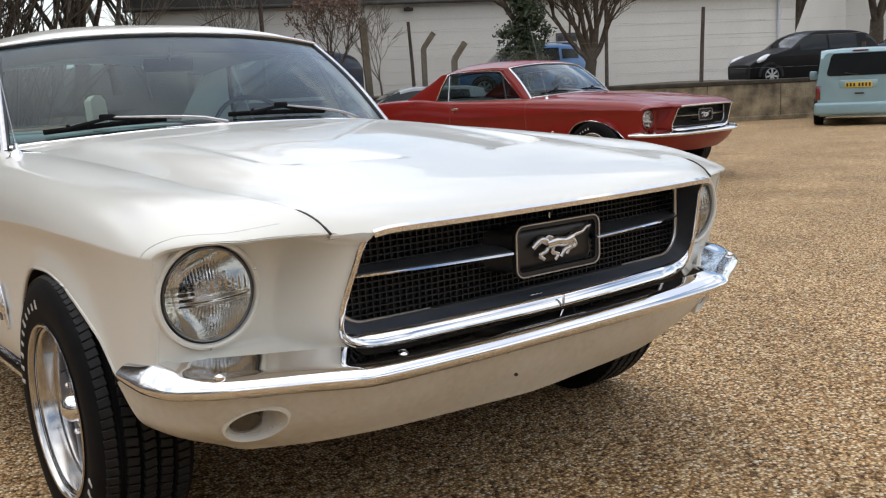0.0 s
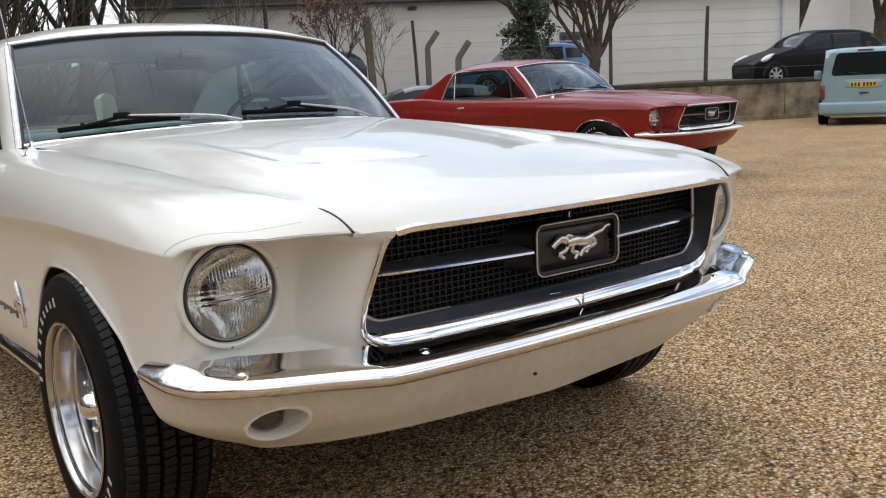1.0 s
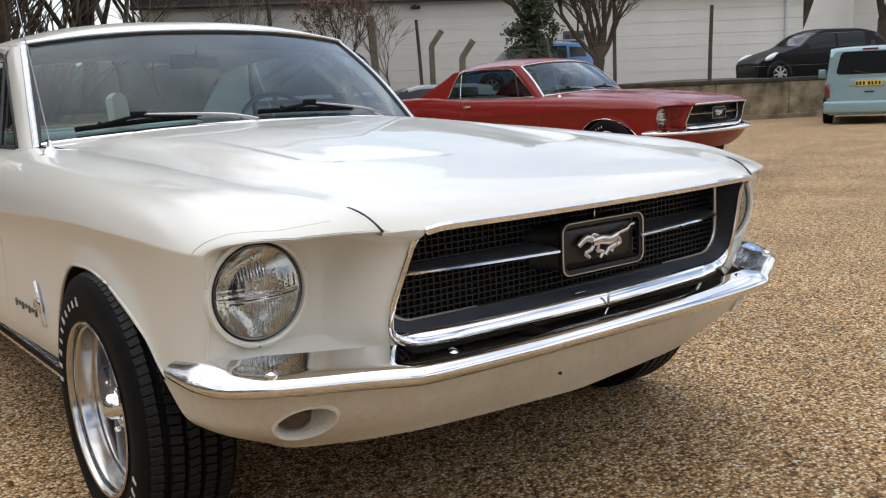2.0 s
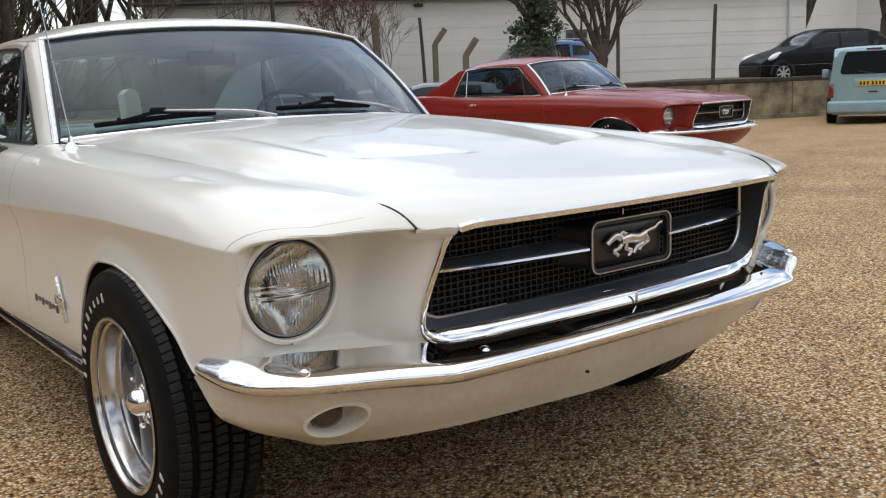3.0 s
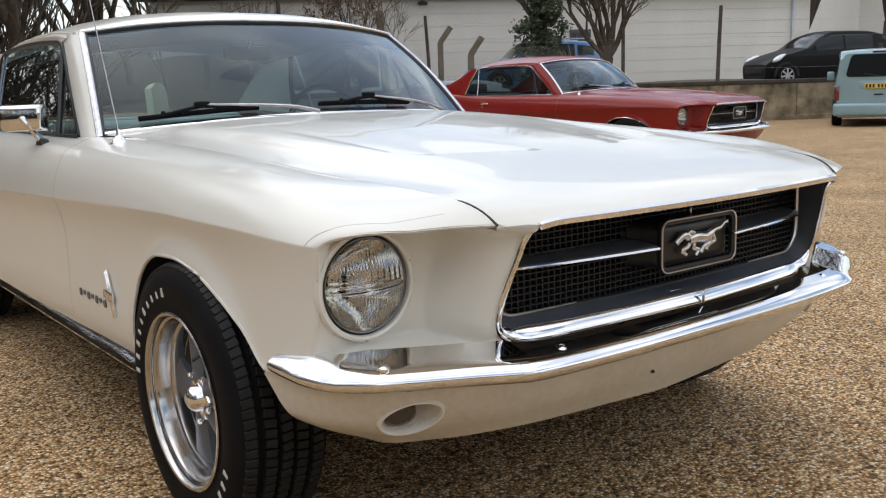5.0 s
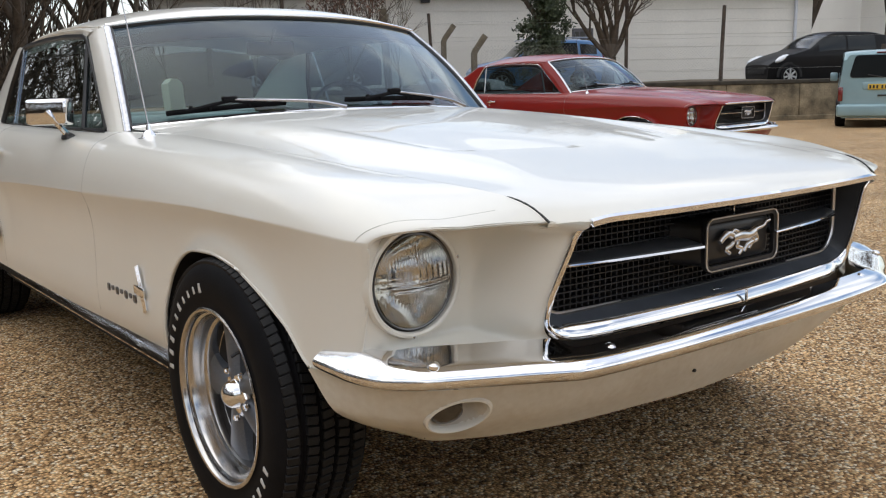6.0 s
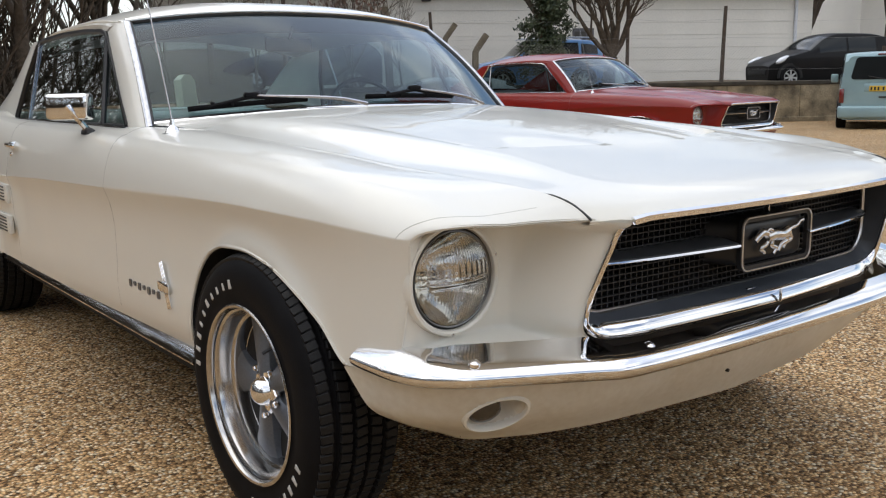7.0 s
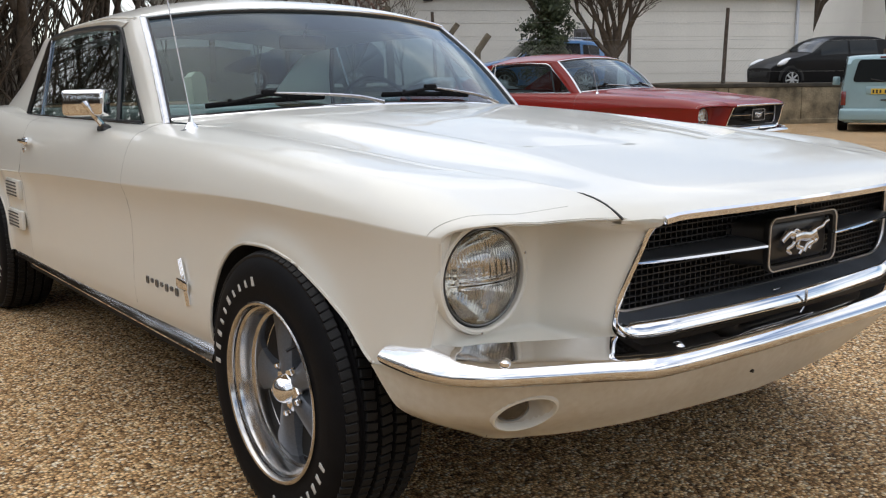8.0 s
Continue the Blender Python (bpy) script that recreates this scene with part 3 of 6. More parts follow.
def lip_y(x, z):
    return -0.775 + 0.030 * (x / 0.509) ** 2 + 0.060 * (0.757 - z) / 0.208 - 0.012 * max(0, 1 - abs(x) / 0.5)


FOOT_Y = pch((0.50, -0.69), (0.545, -0.668), (0.64, -0.615), (0.725, -0.572), (0.795, -0.535), (0.85, -0.53))


def front_panel(sx):
    """The panel round the headlamp, between the brow, the bumper and the grille, with an opening for the lamp."""
    yp = pch((0.50, -0.70), (0.515, -0.682), (0.55, -0.630), (0.585, -0.570), (0.61, -0.538), (0.64, -0.526), (0.70, -0.523), (0.80, -0.523), (0.83, -0.532), (0.843, -0.545))
    # the top edge runs along the front edge of the wing, then along the hood
    edge = [(side_point(FRONT_Y(q), q)[0], FRONT_Y(q), side_point(FRONT_Y(q), q)[1]) for q in [3 - 0.1 * n for n in range(21)]]
    edge = [(x, hood_front(x), hood_z(x, hood_front(x)) - 0.004) for x in (0.49, 0.51, 0.53, 0.55)] + edge
    ybrow, zbrow = pch(*[(e[0], e[1]) for e in edge]), pch(*[(e[0], e[2]) for e in edge])
    XO = edge[-1][0]
    rows = []
    for i in range(61):
        t = i / 60
        row = []
        for j in range(81):
            k = j / 80
            z_in = 0.757 + (0.5235 - 0.757) * t
            # the inner edge leans forward at its top; the outer edge follows the wing
            xin = GRILLE_X(z_in) - 0.001
            zo = 0.737 + (0.510 - 0.737) * t
            so = max(0.0, min(1.0, (zo - 0.468) / (CREASE_Z(-0.546) - 0.468)))
            xout = side_point(FRONT_Y(so), so)[0]
            x = xin + (xout - xin) * k
            xx = XO if k == 1 else min(x, XO)
            zt = zbrow(xx)
            z = zt + (0.510 - zt) * t
            base = yp(xx)
            w = max(0.0, 1 - (xx - xin) / 0.075)
            base = base * (1 - w ** 1.3) + (grille_y(xx, z) + 0.003) * w ** 1.3
            roll = min(1, t / 0.09)
            roll = roll * roll * (3 - 2 * roll)
            y = ybrow(xx) * (1 - roll) + base * roll
            if t > 0.86:
                y += (min(y, FOOT_Y(xx)) - y) * ((t - 0.86) / 0.14) ** 2
            w = min(1.0, max(0.0, (k - 0.86) / 0.14)) * min(1.0, t / 0.09)
            y += (FRONT_Y(so) - y) * w * w * (3 - 2 * w)
            if k == 1:
                y = FRONT_Y(so)
            d = math.hypot(x - 0.737, z - 0.652)
            if d < 0.104:
                y = max(y, -0.44)
            row.append((sx * x, y, z))
        rows.append(row)
    return outward(grid(rows), (0, 0.3, 0.65))


FOG = (0.692, -0.596, 0.401, 30, 22)


def fog_pose(sx):
    return pose(sx * FOG[0], FOG[1], FOG[2], FOG[3], 0, sx * FOG[4]) @ pose(0, 0, 0, 0, 13 * sx, 0)


def valance(bowls=True):
    top = [(0.872, -0.353, 0.470), (0.872, -0.45, 0.485), (0.85, -0.56, 0.485), (0.77, -0.62, 0.485), (0.62, -0.665, 0.485), (0.45, -0.70, 0.485), (0.2, -0.722, 0.485), (0, -0.728, 0.485)]
    mid = [(0.855, -0.405, 0.402), (0.838, -0.47, 0.398), (0.80, -0.535, 0.396), (0.735, -0.580, 0.396), (0.61, -0.627, 0.396), (0.45, -0.662, 0.396), (0.2, -0.688, 0.40), (0, -0.693, 0.40)]
    low = [(0.70, -0.452, 0.318), (0.690, -0.470, 0.312), (0.670, -0.492, 0.310), (0.61, -0.530, 0.311), (0.55, -0.558, 0.311), (0.48, -0.580, 0.311), (0.40, -0.600, 0.311), (0.2, -0.624, 0.310), (0.06, -0.633, 0.307), (0, -0.635, 0.306)]
    cols = [curve3(c, 150) for c in (top, mid, low)]
    inv = fog_pose(1).inverted()
    out = fog_pose(1).to_3x3() @ Vector((0, 1, 0))
    half = []
    for i in range(151):
        a, b, c = (col[i] for col in cols)
        f = curve3([a, b, c], 40)
        for q, p in enumerate(f):
            loc = inv @ p
            e = math.hypot(loc.x / 0.058, loc.z / 0.040)
            if bowls and e < 1:
                f[q] = p + out * (0.045 * min(1, (1 - e) / 0.35))
        lip = c + Vector((0, 0.03, 0.004))
        half.append([*f, lip])
    full = [[Vector((-p.x, p.y, p.z)) for p in row] for row in half] + [row for row in reversed(half)][1:]
    return outward(grid(full), (0, 0.3, 0.55))


def plate_of(points, depth):
    bm = bmesh.new()
    f = bm.faces.new([bm.verts.new(p) for p in points])
    ex = bmesh.ops.extrude_face_region(bm, geom=[f])
    bmesh.ops.translate(bm, vec=(0, depth, 0), verts=[v for v in ex["geom"] if isinstance(v, bmesh.types.BMVert)])
    bmesh.ops.recalc_face_normals(bm, faces=bm.faces)
    return bm


def seat(parent, x, y, mt):
    s = part("seat", box((0.52, 0.50, 0.16), (x, y, 0.42), 0.05, 3), mt, parent, "vinyl bucket seat")
    back = box((0.52, 0.14, 0.44), (0, 0, 0.20), 0.06, 3)
    bmesh.ops.transform(back, matrix=pose(x, y + 0.26, 0.42, -14, 0, 0), verts=back.verts)
    part("seat_back", back, mt, s)


def emblem_shape(w, h, d):
    """A plain streamlined relief of tapering rounded strokes, in place of the maker's mark."""
    strokes = (([(-0.26, 0.06), (-0.10, 0.10), (0.06, 0.06), (0.20, 0.14)], 0.135, 0.7), ([(-0.22, 0.10), (-0.34, 0.22), (-0.40, 0.16), (-0.50, 0.00)], 0.10, 0.5), ([(0.18, 0.16), (0.28, 0.22), (0.38, 0.26), (0.46, 0.38), (0.52, 0.40)], 0.055, 0.5),
               ([(-0.20, 0.02), (-0.28, -0.16), (-0.38, -0.24), (-0.30, -0.38)], 0.055, 0.6), ([(-0.14, 0.00), (-0.16, -0.20), (-0.06, -0.30), (-0.12, -0.46)], 0.055, 0.6),
               ([(0.14, 0.08), (0.16, -0.12), (0.04, -0.22), (-0.02, -0.40)], 0.065, 0.5), ([(0.20, 0.10), (0.24, -0.08), (0.12, -0.20), (0.08, -0.34)], 0.06, 0.5), ([(-0.30, 0.20), (-0.24, 0.30), (-0.16, 0.24)], 0.05, 0.5))
    bms = []
    for k, (pts, r, end) in enumerate(strokes):
        path = curve3([(x * w, -d * 0.4 - 0.0006 * k, z * h) for x, z in pts], 14)
        bms.append(sweep(path, [(q * h, -e * d / h * 0.9 * h / 0.135) for q, e in ring(r * 1.55, 10)], (0, 1, 0), taper=lambda t, e=end: 0.75 + 0.25 * math.sin(math.pi * min(1, t * 2.2) / 2) - (0.75 - 0.75 * e) * t))
    return joined(*bms)


def rounded_loop(w, h, r, n=5):
    pts = []
    for cx, cz, a0 in ((w / 2 - r, h / 2 - r, 0), (-w / 2 + r, h / 2 - r, 90), (-w / 2 + r, -h / 2 + r, 180), (w / 2 - r, -h / 2 + r, 270)):
        for i in range(n + 1):
            a = radians(a0 + 90 * i / n)
            pts.append((cx + r * math.cos(a), cz + r * math.sin(a)))
    return pts


GRILLE_X = pch((0.515, 0.500), (0.530, 0.506), (0.545, 0.522), (0.560, 0.533), (0.58, 0.538), (0.61, 0.537), (0.65, 0.530), (0.70, 0.519), (0.757, 0.506))


def grille(car):
    """The deep dark opening: walls, mesh, bars, framed badge and chrome trim."""
    edge_y = grille_y
    zt, zb = 0.757, 0.546
    top = [(x / 20 * 0.498, zt + 0.006 - 0.003 * abs(x / 20)) for x in range(-20, 21)]
    right = [(GRILLE_X(z) - 0.001, z) for z in (0.735, 0.70, 0.65, 0.61, 0.585, 0.57, 0.558, 0.550)]
    bottom = [(-x / 20 * 0.485, zb) for x in range(-20, 21)]
    left = [(-x, z) for x, z in reversed(right)]
    loop = top + right + bottom + left
    outer = [Vector((x, edge_y(x, z), z)) for x, z in loop]
    back = []
    for x, z in loop:
        # the mesh frame is upright with broad lower corners
        bx, bz = min(0.528, abs(x) * 1.05), 0.655 + (z - 0.655) * 0.86
        if bx > 0.463 and bz < 0.632:
            q = math.hypot(bx - 0.463, bz - 0.632)
            if q > 0.065:
                bx, bz = 0.463 + (bx - 0.463) * 0.065 / q, 0.632 + (bz - 0.632) * 0.065 / q
        back.append(Vector((math.copysign(bx, x), -0.626 - 0.020 * (1 - (bx / 0.528) ** 2), bz)))
    mids = [o.lerp(b, 0.5) for o, b in zip(outer, back)]
    well = grid([outer, mids, back], close_v=True)
    g = part("grille", outward(well, (0, 0, 0.65)), LEDGE, car, "dark deep-set egg-crate grille")
    g.data.flip_normals()
    part("grille_backing", box((1.10, 0.01, 0.22), (0, -0.590, 0.655)), UNDER, g)
    bars = []
    n = 66
    for i in range(n + 1):
        x = -0.53 + 1.06 * i / n
        y = -0.622 - 0.020 * (1 - (x / 0.53) ** 2)
        bars.append(box((0.0022, 0.012, 0.186), (x, y, 0.655)))
    for j in range(15):
        z = 0.564 + 0.182 * j / 14
        pts = [Vector((-0.53 + 1.06 * i / 16, -0.625 - 0.020 * (1 - (-1 + i / 8) ** 2), z)) for i in range(17)]
        bars.append(sweep(pts, [(-0.005, -0.0011), (-0.005, 0.0011), (0.005, 0.0011), (0.005, -0.0011)]))
    part("grille_mesh", joined(*bars), GRILLE, g, "fine black egg-crate mesh")["kind"] = "stuff"
    # the frame of the mesh, thin along the bottom and broader and brighter at its ends
    inner = [Vector((x * 0.995, y - 0.006, z)) for x, y, z in back]
    part("mesh_frame", sweep(inner, ring(0.003, 6), (0, 1, 0), closed=True), DARK_METAL, g, "thin dull frame round the mesh")
    for sx in (-1, 1):
        side = [(0.526, 0.744), (0.528, 0.70), (0.528, 0.66), (0.527, 0.634)] + [(0.463 + 0.064 * math.cos(a), 0.632 - 0.066 * math.sin(a)) for a in [radians(10 * q) for q in range(1, 10)]] + [(0.40, 0.5655), (0.30, 0.5655)]
        path = [Vector((sx * x, -0.634 - 0.020 * (1 - (x / 0.528) ** 2), z)) for x, z in side]
        part("frame_end", sweep(path, [(-0.0065, -0.003), (-0.0065, 0.003), (-0.003, 0.007), (0.003, 0.007), (0.0065, 0.003), (0.0065, -0.003)], (0, -1, 0), taper=lambda t: 1 - 0.75 * max(0.0, (t - 0.35) / 0.65)), SATIN, g, "bright chrome end of the mesh frame")
    for sx in (-1, 1):
        # a blade whose front edge runs back from the badge to the mesh frame
        front = [(0.13, -0.724), (0.20, -0.716), (0.30, -0.703), (0.40, -0.688), (0.47, -0.673), (0.505, -0.655), (0.518, -0.634)]
        rows = []
        for x, y in front:
            yb = -0.615
            rows.append([Vector((sx * x, yb, 0.660)), Vector((sx * x, y + 0.004, 0.662)), Vector((sx * x, y, 0.666)), Vector((sx * x, y + 0.003, 0.670)), Vector((sx * x, min(yb, y + 0.03), 0.6755)), Vector((sx * x, yb, 0.680))])
        part("grille_bar", outward(clean(grid(rows, close_v=True)), (sx * 0.3, -0.66, 0.667)), GREYBAR, g, "grey tapering horizontal bar")
        part("bar_edge", sweep([Vector((sx * x, y - 0.001, 0.6655)) for x, y in front], ring(0.0028, 6)), CHROME, g, "bright edge of the bar")
    # badge: housing, frame and mark
    hs = box((0.25, 0.09, 0.10), (0, 0, 0), 0.02, 3)
    for v in hs.verts:
        if v.co.y > 0:
            v.co.x *= 1.30
    part("badge_housing", moved(hs, pose(0.012, -0.662, 0.663)), BLACK, g, "black badge housing")
    fr = [Vector((x, 0, z)) for x, z in rounded_loop(0.25, 0.105, 0.018)]
    part("badge_frame", moved(sweep(fr, [(-0.006, -0.005), (-0.006, 0.005), (0.006, 0.005), (0.006, -0.005)], (0, 1, 0), closed=True), pose(0.012, -0.714, 0.663)), GRILLE, g, "grey rounded rectangular badge frame")
    fr2 = [Vector((x, 0, z)) for x, z in rounded_loop(0.258, 0.113, 0.021)]
    part("badge_rim", moved(sweep(fr2, ring(0.0018, 6), (0, 1, 0), closed=True), pose(0.012, -0.722, 0.663)), SATIN, g, "thin chrome rim")
    part("badge_mark", moved(emblem_shape(0.178, 0.074, 0.009), pose(0.020, -0.714, 0.666)), DULL_CHROME, g, "plain chrome streamlined mark")
    part("badge_stud", box((0.005, 0.01, 0.018), (0, -0.70, 0.729), 0.001, 1), DULL_CHROME, g)
    # chrome surround: hood lip, sides and the broad lower moulding
    tt = [Vector((p.x, lip_y(p.x, p.z) - 0.006, p.z + 0.004)) for p in outer[:41]]
    # its ends turn down round the corner of the hood
    for q, (dx, dy, dz) in ((1, (0.002, 0.0, -0.001)), (0, (0.002, 0.004, -0.006))):
        tt[q] += Vector((-dx, dy, dz))
        tt[-1 - q] += Vector((dx, dy, dz))
    lip = [(-0.010, -0.007), (-0.010, 0.006), (0.006, 0.010), (0.013, 0.006), (0.013, -0.004)]
    part("hood_lip_trim", sweep(tt, lip), CHROME, car, "chrome hood lip moulding")
    u_path = []
    for x, z in [(GRILLE_X(z), z) for z in (0.757, 0.73, 0.70, 0.65, 0.61, 0.585, 0.567, 0.555)] + [(0.516, 0.545), (0.498, 0.5385), (0.478, 0.5375)]:
        u_path.append(Vector((x, edge_y(x, z) - 0.003, z)))
    mid = [Vector((x, edge_y(x, 0.545) - 0.003, 0.5405 - 0.003 * (abs(x) / 0.45) ** 2)) for x in np.linspace(0.45, -0.45, 31)]
    u_all = u_path + mid + [Vector((-p.x, p.y, p.z)) for p in reversed(u_path)]
    u_all = curve3(u_all, 120)
    wide = lambda t: 0.012 + 0.023 * min(1.0, max(0.0, (min(t, 1 - t) - 0.13) / 0.05))
    part("grille_surround", ribbon(u_all, wide, 0.005, (0, -0.86, 0.51)), CHROME, car, "chrome grille surround, broad along its lower edge")
    for x, y, z, s in ((0.0, edge_y(0, 0.553) - 0.014, 0.543, (0.004, 0.006, 0.028)), (-0.045, -0.700, 0.5585, (0.035, 0.006, 0.003))):
        part("trim_clip", box(s, (x, y, z), 0.001, 1), DULL_CHROME, car)
    # gravel pan between the moulding and the bumper
    pan = []
    for i in range(41):
        x = -0.52 + 1.04 * i / 40
        pan.append([(x, edge_y(x, 0.545) + 0.01, 0.536), (x, edge_y(x, 0.52) + 0.004, 0.520), (x, edge_y(x, 0.49) - 0.01, 0.490)])
    part("gravel_pan", outward(grid(pan), (0, 0, 0.6)), BLACK, car, "black pan behind the bumper")


def headlamp(car, sx):
    c = Vector((sx * 0.737, -0.526, 0.652))
    rot = pose(c.x, c.y, c.z, 0, 0, 0)
    bz = part("headlamp", moved(lathe([(0.1085, 0.03), (0.1085, 0.000), (0.1075, -0.007), (0.106, -0.011), (0.101, -0.012), (0.097, -0.009), (0.0955, -0.002), (0.0955, 0.06)], 64, "y"), rot), WHITE if car["paint"] == "white" else RED, car, "round sealed-beam headlamp")
    part("seal", moved(lathe([(0.0965, 0.02), (0.096, 0.0), (0.094, -0.002), (0.092, 0.0), (0.092, 0.02)], 64, "y"), rot), BLACK, bz, "black rubber ring")
    part("retaining_ring", moved(lathe([(0.0925, 0.02), (0.0925, -0.003), (0.091, -0.005), (0.0885, -0.004), (0.088, 0.01)], 64, "y"), rot), DARK_METAL, bz, "dull metal retaining ring")
    part("reflector", moved(lathe([(0.0, 0.070), (0.02, 0.067), (0.040, 0.058), (0.055, 0.046), (0.068, 0.030), (0.079, 0.014), (0.0875, 0.0)], 48, "y"), rot), REFLECTOR, bz, "silvered reflector")
    part("bulb_shield", moved(lathe([(0.0, 0.020), (0.016, 0.022), (0.018, 0.034), (0.014, 0.05)], 24, "y"), rot), DULL_CHROME, bz)
    # a solid lens: smooth dome in front, fluted behind
    rows_f, rows_b = [], []
    for i in range(37):
        r = 0.0885 * i / 36
        rf, rb = [], []
        for j in range(180):
            q = 2 * math.pi * j / 180
            x, z = r * math.cos(q), r * math.sin(q)
            dome = -0.026 * (1 - (r / 0.0885) ** 2) - 0.002
            flute = 0.0
            if i < 34:
                if z < -0.016 or z > 0.030:
                    flute = 0.0014 * math.sin(x * 1000)
                elif 0.004 < z < 0.030:
                    flute = 0.0008 * math.sin(x * 420) + 0.0007 * math.sin(z * 700)
                else:
                    flute = 0.0016 * math.sin(z * 520 + 1)
            rf.append((x, dome, z))
            rb.append((x, dome + 0.005 + flute, z))
        rows_f.append(rf)
        rows_b.append(rb)
    lens = clean(grid(rows_f + rows_b[::-1], close_v=True), 1e-6)
    ob = part("lens", moved(lens, rot), LENS_SOLID, bz, "clear domed fluted glass lens", sharp=60)
    ob.visible_shadow = False
    for a in (20, 265):
        part("screw", moved(lathe([(0, -0.003), (0.003, -0.002), (0.003, 0.004)], 10, "y"), pose(c.x - sx * 0.104 * math.cos(radians(a)), c.y - 0.010, c.z + 0.104 * math.sin(radians(a)))), DULL_CHROME, bz)


def coupe(m, colour, label):
    paint = WHITE if colour == "white" else RED
    car = thing("coupe", m, label, "car")
    car["paint"] = colour
    near = colour == "white"
    vinyl = AQUA if near else DARK_INT
    for sx in (-1, 1):
        arch_ys = [-0.353, 0.386, 0.390, 0.392, 0.394]
        part("fender", side_panel(sx, -0.7, 0.93, 90, front=True), paint, car, thick=0.004, sharp=50)
        part("door", side_panel(sx, 0.93, 2.08, 24), paint, car, thick=0.004, sharp=16)
        part("quarter_panel", side_panel(sx, 2.08, 3.84, 90, extra=(2.388, 2.3895, 2.391, 3.1, 3.102)), paint, car, thick=0.004, sharp=16)
        part("headlamp_panel", front_panel(sx), paint, car, sharp=50, thick=0.003)
        headlamp(car, sx)
        # rolled edge where the wing meets the headlamp panel
        pts = [Vector((sx * (side_point(FRONT_Y(s), s)[0] - 0.0012), FRONT_Y(s) + 0.0005, side_point(FRONT_Y(s), s)[1])) for s in [0.14 + 0.02 * i for i in range(42)]]
        part("rolled_edge", sweep(pts, ring(0.0030, 10), (0, 1, 0)), paint, car)
        # joint between the wing and its front extension
        joint = [(FRONT_Y(s) + (0.024 + 0.02 * min(1.0, max(0.0, (s - 0.9) / 0.7))), s) for s in [1.0 + 0.05 * i for i in range(33)]]
        pts = [Vector((sx * side_point(y, s)[0], y, side_point(y, s)[1] - (0.0004 if s > 1.4 else 0))) for y, s in joint]
        part("wing_joint", sweep(pts, ring(0.0008, 5), (0, 1, 0)), JOINT, car)
        # thin grey strips on the closed skin, painting the shade of the door gaps
        for yg in (0.93, 2.08):
            pts = [Vector((sx * (side_point(yg, s)[0] - 0.0006), yg, side_point(yg, s)[1])) for s in [i / 10 for i in range(0, 28)]]
            part("door_gap", sweep(pts, ring(0.0010, 5), (0, 1, 0)), GAP_SHADE, car)
        # wheel wells
        for fn, a, b in ((ARCH, -0.352, 0.392), (REAR_ARCH, 2.39, 3.10)):
            rows = []
            for i in range(33):
                y = a + (b - a) * (0.5 - 0.5 * math.cos(math.pi * i / 32))
                z = fn(y) + 0.002
                x0 = CREASE_X(y) - INSET(CREASE_Z(y) - z) - 0.004
                rows.append([(sx * x0, y, z), (sx * 0.72, y, z + 0.02), (sx * 0.50, y, z + 0.02)])
            rows.insert(0, [(p[0], p[1] - 0.05, p[2] - 0.10) if abs(p[0]) < 0.73 else (p[0], p[1], p[2] - 0.004) for p in rows[0]])
            rows.append([(p[0], p[1], 0.22) for p in rows[-1]])
            part("wheel_well", grid(rows), UNDER, car)
        # arch lip
        lip = [Vector((sx * (side_point(y, 0)[0] - 0.002), y, z_low(y))) for y in [-0.353 + 0.745 * (0.5 - 0.5 * math.cos(math.pi * i / 40)) for i in range(41)]]
        part("arch_lip", sweep(lip, ring(0.005, 6), (0, 1, 0.3)), paint if near else CHROME, car, "" if near else "chrome wheel-arch moulding")
        lip = [Vector((sx * (side_point(y, 0)[0] - 0.002), y, z_low(y))) for y in [2.39 + 0.71 * (0.5 - 0.5 * math.cos(math.pi * i / 40)) for i in range(41)]]
        part("arch_lip", sweep(lip, ring(0.005, 6), (0, 1, 0.3)), paint if near else CHROME, car)
        # rocker moulding
        pts = [Vector((sx * (CREASE_X(y) - 0.045), y, 0.308)) for y in np.linspace(0.40, 2.385, 20)]
        part("rocker_moulding", sweep(pts, [(q * -sx, w) for q, w in ((0.022, -0.018), (0.024, -0.010), (0.012, 0.018), (0.004, 0.022), (-0.006, 0.018), (-0.016, 0.004), (-0.022, -0.012), (-0.020, -0.018))]), CHROME, car, "bright rocker moulding")
        part("sill", box((0.03, 2.0, 0.07), (sx * 0.80, 1.39, 0.262), 0.01), UNDER, car)
        # side glass, pillars and surrounds
        g = [Vector((sx * win_x(z), y, z)) for y, z in WIN]
        bm = bmesh.new()
        bm.faces.new([bm.verts.new(p) for p in g])
        sg = part("side_window", bm, SIDEGLASS, car, "tinted side glass")
        sg.visible_shadow = False
        part("window_gasket", sweep(g, ring(0.011, 6), (sx, 0, 0.3), closed=True), BLACK, sg, "black rubber gasket")
        if not near:
            rim = [Vector((p.x + sx * 0.008, p.y, p.z + 0.006)) for p in g]
            part("window_trim", sweep(rim, ring(0.007, 6), (sx, 0, 0.3), closed=True), CHROME, sg, "bright window surround")
        belt = [Vector((sx * (win_x(0.875) + 0.008), y, 0.879)) for y in np.linspace(1.06, 2.42, 12)]
        part("belt_trim", sweep(belt, ring(0.006, 6)), DULL_CHROME, sg, "bright window belt moulding")
